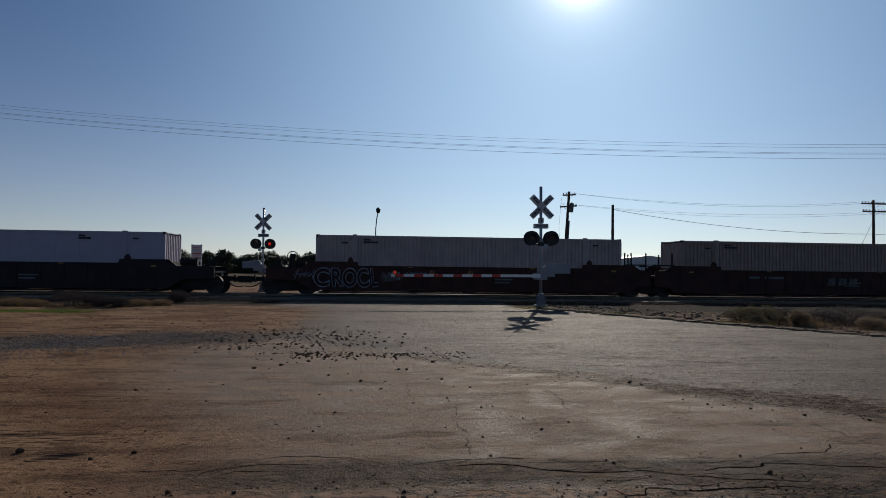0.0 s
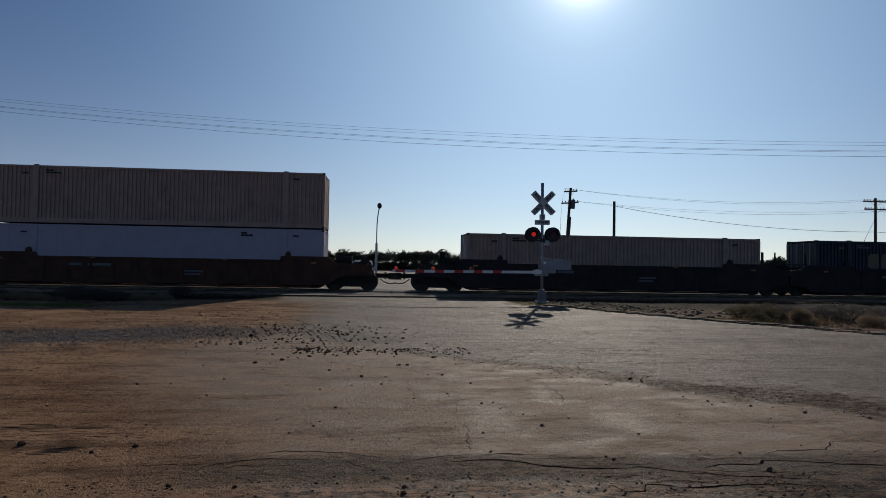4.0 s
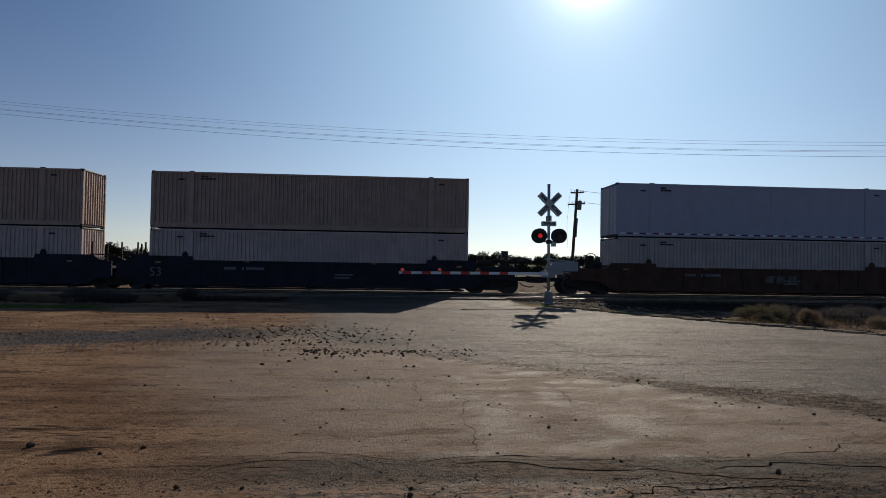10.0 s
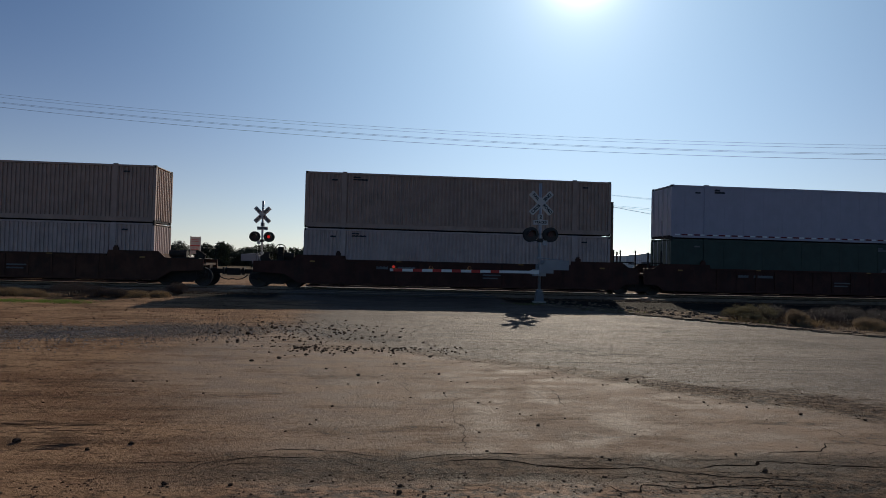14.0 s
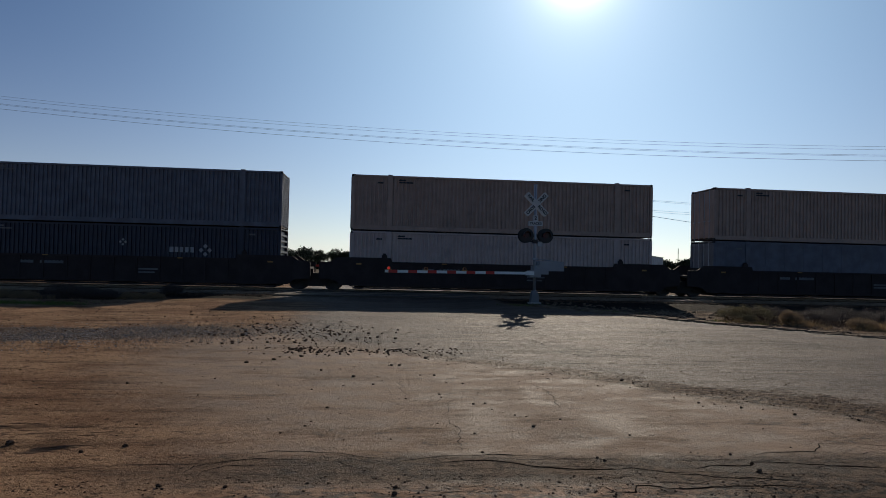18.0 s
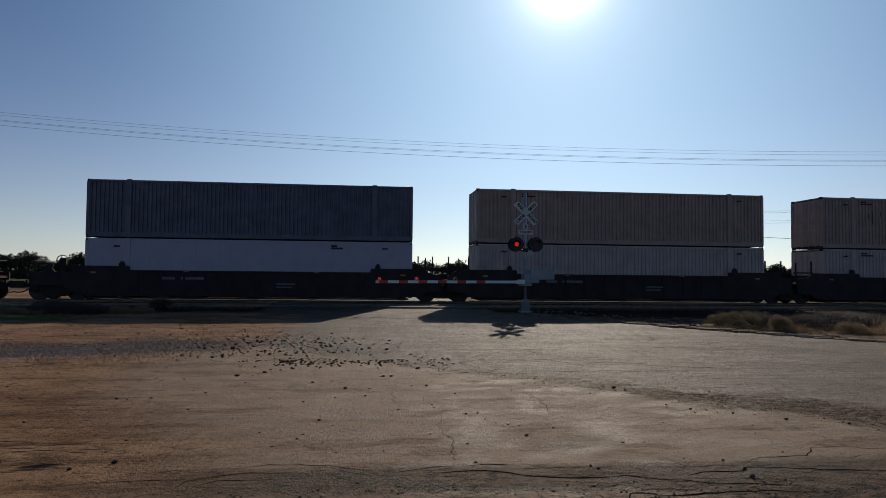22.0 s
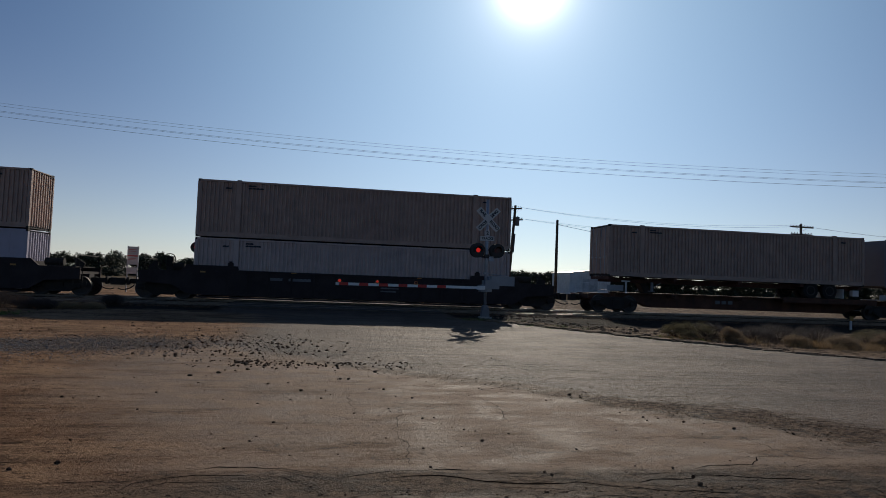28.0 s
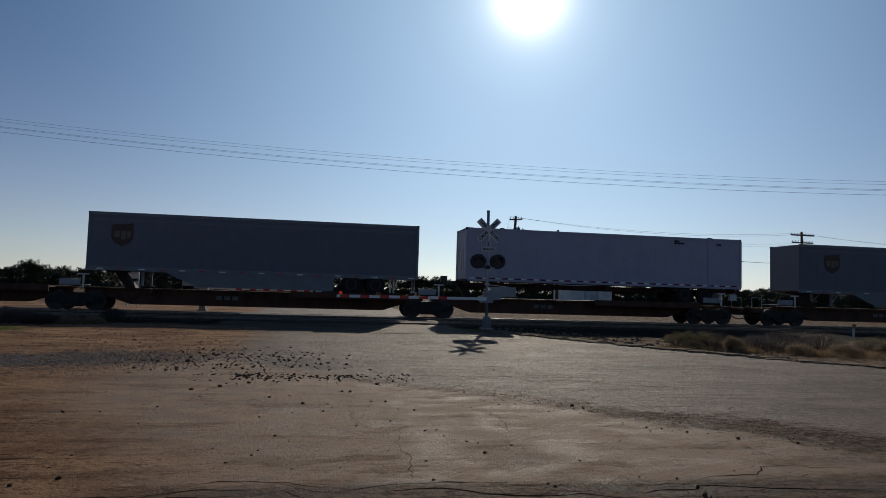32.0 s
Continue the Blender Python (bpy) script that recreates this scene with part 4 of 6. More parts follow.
def container(s, z, paint, style, name_label, tape=False, emblem=None, upper=False, streaks=False):
    """A 53-foot box: walls, posts, rails, castings and doors. style: ribbed or smooth."""
    p = M[paint]
    rails = p
    c = thing("shipping_container", name_label, "shipping container", pose(s, YT, z), "containers on the train")
    if style == "ribbed":
        for sg in (-1, 1):
            part("side_wall", shared(f"side_wall_ribbed{sg}", p, lambda g: g.strip(-HL + 0.12, HL - 0.12, 0.26, HIGH - 0.10, sg * (HW - 0.008), sg, 0.205, 0.06)), p, c)
    else:
        for sg in (-1, 1):
            w = part("side_wall", shared(f"side_wall_smooth{sg}", p, lambda g: smooth_wall(g, sg)), p, c)
            if sg < 0:
                for k in range(14):
                    part("seam", shared("seam", p, lambda g: g.box(-0.02, 0.02, -HW - 0.006, -HW + 0.004, 0.18, HIGH - 0.11)), p, w, at=pose(-7.3 + 1.123 * k, 0, 0))
    part("roof", shared("roof", p, lambda g: g.box(-HL + 0.02, HL - 0.02, -HW + 0.03, HW - 0.03, HIGH - 0.06, HIGH - 0.02)), p, c)
    part("floor", shared("floor", M["steel_dark"], lambda g: g.box(-HL + 0.05, HL - 0.05, -HW + 0.05, HW - 0.05, 0.03, 0.15)), M["steel_dark"], c)
    for sg in (-1, 1):
        part("top_rail", shared(f"top_rail{sg}", p, lambda g: g.box(-HL + 0.1, HL - 0.1, sg * HW - 0.03, sg * HW + 0.03, HIGH - 0.11, HIGH - 0.015)), p, c)
        part("bottom_rail", shared(f"bottom_rail{sg}", rails, lambda g: g.box(-HL + 0.1, HL - 0.1, sg * HW - 0.03, sg * HW + 0.03, 0.045, 0.27)), rails, c)
        for ex in (-1, 1):
            part("corner_post", shared(f"corner_post{sg}{ex}", p, lambda g: g.box(ex * HL - 0.07 - 0.06 * ex, ex * HL + 0.07 - 0.06 * ex, sg * HW - 0.06 - 0.03 * sg, sg * HW + 0.06 - 0.03 * sg, 0.12, HIGH - 0.12)), p, c)
            part("lift_post", shared(f"lift_post{sg}{ex}", p, lambda g: g.box(ex * 6.095 - 0.13, ex * 6.095 + 0.13, sg * HW - 0.04, sg * HW + 0.015, 0.175, HIGH - 0.11)), p, c)
            for zz in (0, HIGH - 0.118):
                part("corner_casting", shared(f"corner_casting{sg}{ex}{zz > 0}", M["cast"], lambda g: g.box(ex * (HL - 0.178), ex * HL, sg * (HW - 0.16), sg * (HW + 0.004), zz, zz + 0.12)), M["cast"], c)
                part("lift_casting", shared(f"lift_casting{sg}{ex}{zz > 0}", M["cast"], lambda g: g.box(ex * 6.095 - 0.11, ex * 6.095 + 0.11, sg * HW - 0.12 * sg, sg * (HW + 0.022), zz + (0.035 if zz else -0.02), zz + (0.145 if zz else 0.10))), M["cast"], c)
    # front end: upright ribs
    flat = paint == "navy"
    part("front_wall", shared(f"front_wall{flat}", p, lambda g: front_wall(g, flat)), p, c)
    for k in (-1, 1):
        d = part("door", shared(f"door{k}", p, lambda g: door_leaf(g, k)), p, c)
        for q in (0.3, 0.85):
            part("lock_rod", shared(f"lock_rod{k}{q}", M["galv"], lambda g: g.rod((-HL - 0.03, k * q, 0.1), (-HL - 0.03, k * q, HIGH - 0.08), 0.02, 6).box(-HL - 0.04, -HL - 0.02, k * q - 0.14, k * q + 0.14, 1.05, 1.1)), M["galv"], d)
    # numbers: unreadable small characters as bars, near both ends
    mark = M["paleink"] if paint in ("navy", "slate", "green") else M["ink"]
    left = upper or style == "ribbed"
    x0 = -5.65 if left else 3.9
    for k, (w, zz) in enumerate(((0.38, 2.62), (0.75, 2.50))):
        if style == "ribbed":
            part("number_mark", shared(f"number_a{k}{left}", mark, lambda g: bars(g, x0 + (0 if k == 0 else 0.0), x0 + w, zz, 0.085, -HW - 0.005)), mark, c)
        else:
            part("number_mark", shared(f"number_b{k}{left}", mark, lambda g: bars(g, x0, x0 + w * 0.8, zz - 0.02, 0.11, -HW - 0.032)), mark, c)
    part("size_mark", shared("size_mark", mark, lambda g: bars(g, -6.75, -6.45, 2.45, 0.09, -HW - 0.032)), mark, c)
    part("size_mark", shared("size_mark_rear", mark, lambda g: bars(g, 6.5, 6.8, 2.5, 0.09, -HW - 0.032)), mark, c)
    if tape:
        for k in range(44):
            mt = M["tapered"] if k % 2 else M["tapewhite"]
            part("reflector_strip", shared(f"reflector_strip{k}", mt, lambda g: g.box(-7.85 + 0.355 * k, (-7.50 if k % 2 else -7.58) + 0.355 * k, -HW - 0.040, -HW - 0.031, 0.16, 0.235)), mt, c)
    if emblem == "diamond":
        ink = M["emblem"]
        for k, x in enumerate((2.6, 2.86, 3.1, 3.36, 3.62)):
            part("name_bar", shared(f"name_bar{k}", ink, lambda g: g.box(x, x + (0.17 if k else 0.2), -HW - 0.012, -HW - 0.006, 1.55, 1.82)), ink, c)
        part("diamond_emblem", shared("diamond_emblem", ink, lambda g: diamond(g, 4.35, 1.68, 0.33)), ink, c)
        part("small_diamond", shared("small_diamond", ink, lambda g: diamond(g, 0.35, 2.0, 0.2)), ink, c)
        part("number_mark", shared("number_low", ink, lambda g: bars(g, 4.4, 5.4, 0.62, 0.1, -HW - 0.012)), ink, c)
    if emblem == "gold":
        ink = M["gold"]
        for k, x0 in enumerate((-5.0, -4.25, -3.5)):
            part("emblem_block", shared(f"emblem_block{k}", ink, lambda g: g.prism([(x0 + 0.08, 1.4), (x0 + 0.6, 1.4), (x0 + 0.66, 1.55), (x0 + 0.6, 2.2), (x0 + 0.1, 2.2), (x0, 2.05), (x0, 1.5)], -HW - 0.016, -HW - 0.008)), ink, c, "faded gold emblem block")
        part("emblem_bar", shared("gold_bar", ink, lambda g: g.box(-5.0, -2.9, -HW - 0.016, -HW - 0.008, 1.12, 1.2)), ink, c)
    if emblem == "placard":
        part("placard", shared("placard", M["paleink"], lambda g: diamond(g, 4.3, 1.35, 0.2, True)), M["paleink"], c, "pale diamond placard")
    if streaks:
        r = random.Random(3)
        g = Geo()
        for _ in range(46):
            x = -5.4 + r.random() * 11
            zz = r.uniform(1.5, 2.3)
            g.box(x, x + r.uniform(0.02, 0.06), -HW - 0.008, -HW - 0.002, zz - r.uniform(0.2, 0.8), zz)
        part("scrape", g, M["ink"], c, "dark scrapes on the ribs")
    MOVING.append((c, s, z))
    return c


def door_leaf(g, k):
    """A door sheet with a raised frame and two cross bars."""
    y0, y1 = sorted((0.012 * k, 1.17 * k))
    g.box(-HL + 0.02, -HL + 0.06, y0, y1, 0.16, HIGH - 0.13)
    for a, b in ((y0, y0 + 0.09), (y1 - 0.09, y1)):
        g.box(-HL - 0.012, -HL + 0.02, a, b, 0.16, HIGH - 0.13)
    for z in (0.16, 0.98, 1.78, HIGH - 0.25):
        g.box(-HL - 0.010, -HL + 0.02, y0 + 0.09, y1 - 0.09, z, z + 0.11)


def smooth_wall(g, sg):
    """Flat sheets with thin raised seams."""
    y0, y1 = sorted((sg * (HW - 0.05), sg * (HW - 0.004)))
    g.box(-HL + 0.12, HL - 0.12, y0, y1, 0.17, HIGH - 0.10)


def front_wall(g, flat):
    """End sheet with upright ribs, or with level ones."""
    edge = [(HL - 0.17, -1.22)]
    for k in range(9):
        y = -1.2 + 0.27 * k
        edge += [(HL - 0.14, y), (HL - 0.008, y + 0.02), (HL - 0.008, y + 0.11), (HL - 0.14, y + 0.13)]
    edge += [(HL - 0.14, 1.22), (HL - 0.17, 1.22)]
    n = len(edge)
    if flat:
        g.add([(x, y, 1.46 + 1.08 * q) for y in (-1.22, 1.22) for x, q in edge], [(i, (i + 1) % n, (i + 1) % n + n, i + n) for i in range(n)])
        return
    g.add([(x, y, z) for z in (0.13, HIGH - 0.11) for x, y in edge], [(i, (i + 1) % n, (i + 1) % n + n, i + n) for i in range(n)])


def bars(g, x0, x1, z, h, y):
    """One plain bar in place of a line of small characters, uneven along its top."""
    n = max(2, int((x1 - x0) / 0.09))
    edge = [(x0, z), (x1, z)]
    for k in range(n, -1, -1):
        x = x0 + (x1 - x0) * k / n
        edge += [(x, z + h * (1.0 if k % 2 else 0.8))]
    g.prism(edge, y, y + 0.006)


def diamond(g, x, z, r, full=False):
    y0, y1 = -HW - 0.012, -HW - 0.006
    if full:
        g.prism([(x - r, z), (x, z - r), (x + r, z), (x, z + r)], y0, y1)
        return
    for a in range(4):
        ux, uz = math.cos(a * math.pi / 2), math.sin(a * math.pi / 2)
        cx, cz = x + ux * r * 0.62, z + uz * r * 0.62
        q = r * 0.36
        g.prism([(cx - q, cz), (cx, cz - q), (cx + q, cz), (cx, cz + q)], y0, y1)


def truck(parent, x, s):
    """A freight truck: bolster, two side frames and two wheelsets, at x on its car."""
    t = part("truck", shared("bolster", M["cast"], lambda g: g.box(-0.22, 0.22, -1.15, 1.15, 0.42, 0.72).box(-0.35, 0.35, -0.4, 0.4, 0.72, 0.86)), M["cast"], parent, "rusty cast-steel freight truck", at=pose(x, 0, RAIL))
    for sg in (-1, 1):
        prof = [(-1.22, 0.42), (-1.22, 0.66), (-0.95, 0.70), (-0.5, 0.86), (0.5, 0.86), (0.95, 0.70), (1.22, 0.66), (1.22, 0.42), (0.80, 0.42), (0.45, 0.20), (-0.45, 0.20), (-0.80, 0.42)]
        part("side_frame", shared(f"side_frame{sg}", M["cast"], lambda g: g.prism(prof, sg * 1.02 - 0.08, sg * 1.02 + 0.08)), M["cast"], t)
        for k in (-1, 1):
            part("journal_cap", shared(f"journal_cap{sg}{k}", M["cast"], lambda g: g.lathe([(sg * 1.05, 0.11), (sg * 1.19, 0.11), (sg * 1.21, 0.06)], 10, pose(k * 0.89, 0, WHEEL_R))), M["cast"], t)
    for k in (-1, 1):
        w = part("wheelset", shared("wheelset", M["wheel"], wheelset), M["wheel"], t, at=pose(k * 0.89, 0, WHEEL_R))
        WHEELS.append((w, k * 0.89, s + x))
    return t


def wheelset(g):
    g.rod((0, -1.0, 0), (0, 1.0, 0), 0.085, 10)
    for sg in (-1, 1):
        r = WHEEL_R
        g.lathe([(sg * 0.82, 0.12), (sg * 0.82, r - 0.10), (sg * 0.84, r - 0.06), (sg * 0.84, r - 0.004), (sg * 0.715, r), (sg * 0.705, r + 0.026), (sg * 0.68, r + 0.022), (sg * 0.68, r - 0.06), (sg * 0.72, r - 0.1), (sg * 0.73, 0.14)], 28)
        for a in range(3):
            q = a * math.tau / 3
            g.rod((0.24 * math.cos(q), sg * 0.825, 0.24 * math.sin(q)), (0.24 * math.cos(q), sg * 0.835, 0.24 * math.sin(q)), 0.045, 6)


def coupler(parent, x, side, reach=0.78):
    part("coupler", shared(f"coupler{side}{reach:.2f}", M["cast"], lambda g: g.box(min(-side * 0.5, side * reach), max(-side * 0.5, side * reach), -0.09, 0.09, 0.66, 0.90).box(side * (reach - 0.17) - 0.17, side * (reach - 0.17) + 0.17, -0.19, 0.19, 0.58, 0.94).box(side * (reach - 0.5) - 0.05, side * (reach - 0.5) + 0.05, -0.3, 0.3, 0.6, 0.98)), M["cast"], parent, at=pose(x, 0, RAIL))
    pts = [(0, 0.35, 0.62), (side * 0.2, 0.35, 0.46), (side * 0.40, 0.33, 0.38), (side * 0.62, 0.30, 0.36), (side * 0.78, 0.28, 0.42)]
    part("air_hose", shared(f"air_hose{side}", M["tyre"], lambda g: g.tube(pts, 0.028, 6)), M["tyre"], parent, at=pose(x, -0.7, RAIL))


def well_profile(left, right):
    """Side outline in x and z. left, right: 'end' with coupler, or 'joint'."""
    def half(kind):
        if kind == "end":
            return [(5.9, 1.67), (5.95, 1.87), (8.35, 1.87), (8.7, 1.55), (10.55, 1.50), (10.55, 0.95), (9.0, 0.86), (8.3, 0.42)]
        return [(5.9, 1.67), (5.95, 1.87), (8.7, 1.87), (9.05, 1.62), (9.62, 1.58), (9.62, 0.74), (8.85, 0.68), (8.5, 0.42)]
    a, b = half(right), half(left)
    return a + [(-x, z) for x, z in reversed(b)]


def well_unit(car, x, s, left, right, paint, number53=False, marks=True, posts=True):
    p = M[paint]
    body = part("well", shared("well_floor", p, lambda g: [g.box(-7.9, 7.9, sg * 1.3 - 0.14, sg * 1.3 + 0.14, 0.26, 0.34) for sg in (-1, 1)] + [g.box(q - 0.2, q + 0.2, -1.35, 1.35, 0.24, 0.35) for q in (-7.6, -6.1, -3, 0, 3, 6.1, 7.6)]), p, car, at=pose(x, 0, 0))
    prof = well_profile(left, right)
    for sg in (-1, 1):
        part("side_sill", shared(f"side_sill{left}{right}{sg}", p, lambda g: g.prism(prof, sg * 1.44 - 0.05, sg * 1.44 + 0.05)), p, body)
        part("top_chord", shared(f"top_chord{sg}", p, lambda g: g.box(-5.9, 5.9, sg * 1.47 - 0.07, sg * 1.47 + 0.07, 1.58, 1.675)), p, body)
        part("bottom_chord", shared(f"bottom_chord{sg}", p, lambda g: g.box(-7.6, 7.6, sg * 1.47 - 0.06, sg * 1.47 + 0.06, 0.40, 0.50)), p, body)
    for k in range(11):
        part("side_rib", shared("side_rib", p, lambda g: g.box(-0.05, 0.05, -1.53, -1.49, 0.5, 1.58)), p, body, at=pose(-5.5 + 1.1 * k, 0, 0))
    for sd, kind in ((-1, left), (1, right)):
        e = 10.5 if kind == "end" else 9.55
        part("end_deck", shared(f"end_deck{kind}{sd}", p, lambda g: g.box(min(sd * 8.15, sd * e), max(sd * 8.15, sd * e), -1.38, 1.38, 1.20, 1.32).box(min(sd * 8.1, sd * 8.25), max(sd * 8.1, sd * 8.25), -1.38, 1.38, 0.5, 1.75).box(min(sd * 8.4, sd * (e + 0.1)), max(sd * 8.4, sd * (e + 0.1)), -0.35, 0.35, 0.85, 1.22)), p, body)
        if kind == "end":
            lad = part("ladder", shared(f"ladder{sd}", M["cast"], lambda g: ladder(g, sd)), M["cast"], body)
            part("grab_iron", shared(f"grab_iron{sd}", M["cast"], lambda g: g.tube([(sd * 10.3, -1.4, 1.5), (sd * 10.3, -1.4, 1.95), (sd * 9.6, -1.4, 1.95), (sd * 9.6, -1.4, 1.5)], 0.018, 5)), M["cast"], body)
            part("end_walkway", shared(f"end_walkway{sd}", M["cast"], lambda g: g.box(min(sd * 9.0, sd * 10.3), max(sd * 9.0, sd * 10.3), -1.3, 1.3, 1.52, 1.56)), M["cast"], body)
            part("air_reservoir", shared(f"air_reservoir{sd}", M["cast"], lambda g: g.rod((sd * 8.65, -0.55, 1.76), (sd * 9.5, -0.55, 1.76), 0.19, 12).box(sd * 9.1 - 0.35, sd * 9.1 + 0.35, -0.65, -0.45, 1.5, 1.62)), M["cast"], body)
            part("end_bracket", shared(f"end_bracket{sd}", M["cast"], lambda g: g.prism([(sd * 9.75, 1.5), (sd * 10.35, 1.5), (sd * 10.42, 1.72), (sd * 10.05, 1.98), (sd * 9.9, 1.95), (sd * 9.95, 1.7)], -0.5, -0.42)), M["cast"], body)
            part("end_handrail", shared(f"end_handrail{sd}", M["cast"], lambda g: g.tube([(sd * 10.45, -1.3, 1.45), (sd * 10.45, -1.3, 2.1), (sd * 10.45, 1.3, 2.1), (sd * 10.45, 1.3, 1.45)], 0.02, 5)), M["cast"], body)
            if sd < 0:
                part("brake_wheel", shared("brake_wheel", M["cast"], brake_wheel), M["cast"], body)
        elif posts:
            for k in range(3):
                h = (2.55, 2.48, 2.58)[k]
                q = sd * (8.42 + 0.45 * k)
                part("guide_post", shared(f"guide_post{sd}{k}", M["cast"], lambda g: g.box(q - 0.035, q + 0.035, -0.9 + 0.7 * k - 0.03, -0.9 + 0.7 * k + 0.03, 1.3, h)), M["cast"], body)
            for k, (ya, za) in enumerate(((-1.0, 1.86), (0.9, 1.80))):
                part("post_rail", shared(f"post_rail{sd}{k}", M["cast"], lambda g: g.box(min(sd * 8.35, sd * 9.55), max(sd * 8.35, sd * 9.55), ya, ya + 0.05, za, za + 0.065)), M["cast"], body)
        part("lock_bracket", shared(f"lock_bracket{sd}", p, lambda g: g.box(sd * 6.3 - 0.13, sd * 6.3 + 0.13, -1.47, -1.36, 1.85, 2.02).box(sd * 6.3 - 0.07, sd * 6.3 + 0.07, -1.47, -1.34, 2.02, 2.1)), p, body)
        part("reflector", shared(f"reflector{sd}", M["amber"], lambda g: g.box(sd * 7.6 - 0.13, sd * 7.6 + 0.13, -1.496, -1.490, 1.50, 1.58)), M["amber"], body)
        part("reflector", shared(f"reflector_in{sd}", M["amber"], lambda g: g.box(sd * 3.2 - 0.13, sd * 3.2 + 0.13, -1.548, -1.541, 1.60, 1.65)), M["amber"], body)
    if marks:
        ink = M["paleink"]
        for k, (xa, xb) in enumerate(((-4.4, -3.75), (-3.45, -2.35))):
            part("car_mark", shared(f"car_mark{k}", ink, lambda g: bars(g, xa, xb, 1.22, 0.15, -1.496)), ink, body, "faded pale car marks")
        part("load_mark", shared("load_mark", ink, lambda g: bars(g, 1.2, 2.25, 1.0, 0.08, -1.496)), ink, body)
        part("load_mark", shared("load_marks_low", ink, lambda g: bars(g, 1.2, 2.0, 0.84, 0.08, -1.496)), ink, body)
    if number53:
        letters("size_number", "53", 0.62, M["paleink"], body, pose(-7.7, -1.498, 1.05))
    return body


def ladder(g, sd):
    x = sd * 10.45
    for dx in (-0.2, 0.2):
        g.rod((x + dx, -1.46, 0.6), (x + dx, -1.46, 1.5), 0.018, 5)
    for k in range(4):
        g.rod((x - 0.2, -1.46, 0.7 + 0.24 * k), (x + 0.2, -1.46, 0.7 + 0.24 * k), 0.014, 5)


def brake_wheel(g):
    c = Vector((-9.3, -0.9, 2.1))
    n = 14
    ring = [c + Vector((0.28 * math.cos(k * math.tau / n), 0, 0.28 * math.sin(k * math.tau / n))) for k in range(n + 1)]
    g.tube(ring, 0.025, 5)
    for k in range(0, n, 4):
        g.rod(c, ring[k], 0.016, 4)
    g.box(c.x - 0.15, c.x + 0.15, c.y + 0.05, c.y + 0.3, 1.5, 2.25)


def well_car(centres, paint, label, posts=True, n53=False, tags=()):
    s = sum(centres) / len(centres)
    car = thing("well_car", label, "freight car", pose(s, YT, 0), "freight cars of the train")
    n = len(centres)
    for i, c in enumerate(centres):
        x = c - s
        left, right = ("end" if i == 0 else "joint"), ("end" if i == n - 1 else "joint")
        body = well_unit(car, x, s, left, right, paint, n53 and i != 1, True, posts)
        for unit, paint_on in tags:
            if unit == i:
                paint_on(body)
        if i == 0:
            truck(car, x - 9.5, s)
            coupler(car, x - 11.0, -1, reach_to(c, -1))
        if i == n - 1:
            truck(car, x + 9.5, s)
            coupler(car, x + 11.0, 1, reach_to(c, 1))
        else:
            truck(car, (centres[i] + centres[i + 1]) / 2 - s, s)
    MOVING.append((car, s, 0.0))
    return car


def reach_to(c, side):
    """Half the gap to the next car on that side."""
    near = [abs(row[0] - c) for row in LOAD if (row[0] - c) * side > 1]
    return min(1.2, (min(near) - 22.0) / 2) if near else 0.78


def graffiti(body):
    """Bubble-letter outlines sprayed along the sill: no readable words."""
    r = random.Random(21)
    ink = mat("spray_paint_pale", (0.40, 0.40, 0.44), 0.7, var=0.4, scale=5)
    y = -1.553
    x = -8.2

    def put(way, wide):
        part("graffiti_stroke", Geo().tube(way, wide, 4), ink, body, "pale sprayed graffiti outline")
    # fat outlined letters, each drawn as one bent line round its shape
    for ch, wide in (("C", 0.92), ("R", 0.72), ("O", 0.72), ("C", 0.72), ("L", 0.5)):
        c = bpy.data.curves.new("outline", "FONT")
        c.body, c.size, c.fill_mode, c.bevel_depth, c.bevel_resolution, c.offset = ch, 1.25, "NONE", 0.030, 0, 0.05
        c.align_x, c.align_y = "CENTER", "CENTER"
        ob = bpy.data.objects.new("outline", c)
        scene.collection.objects.link(ob)
        me = bpy.data.meshes.new_from_object(ob.evaluated_get(bpy.context.evaluated_depsgraph_get()))
        bpy.data.objects.remove(ob)
        me.transform(pose(0, 0, 0, 90 + r.uniform(-2, 2), r.uniform(-8, 8), 0) @ Matrix.Diagonal((wide * 1.0, 1, 1, 1)))
        me.materials.clear()
        me.materials.append(ink)
        part("graffiti_letter", me, ink, body, "pale sprayed graffiti letter outline", at=pose(x + wide / 2, y, 1.0 + r.uniform(-0.03, 0.03)))
        x += wide * 0.93
    for k in range(9):
        a = -9.2 + 0.11 * k
        put([(a, y + 0.04, 1.05 + 0.25 * r.random()), (a + 0.2, y + 0.04, 1.25 + 0.3 * r.random()), (a + 0.1, y + 0.04, 0.95 + 0.2 * r.random())], 0.016)
    for k in range(10):
        a = -4.75 + 0.1 * k
        put([(a, y, 0.85 + 0.15 * r.random()), (a + 0.12, y, 1.15 + 0.25 * r.random()), (a + 0.2, y, 0.9 + 0.2 * r.random())], 0.015)


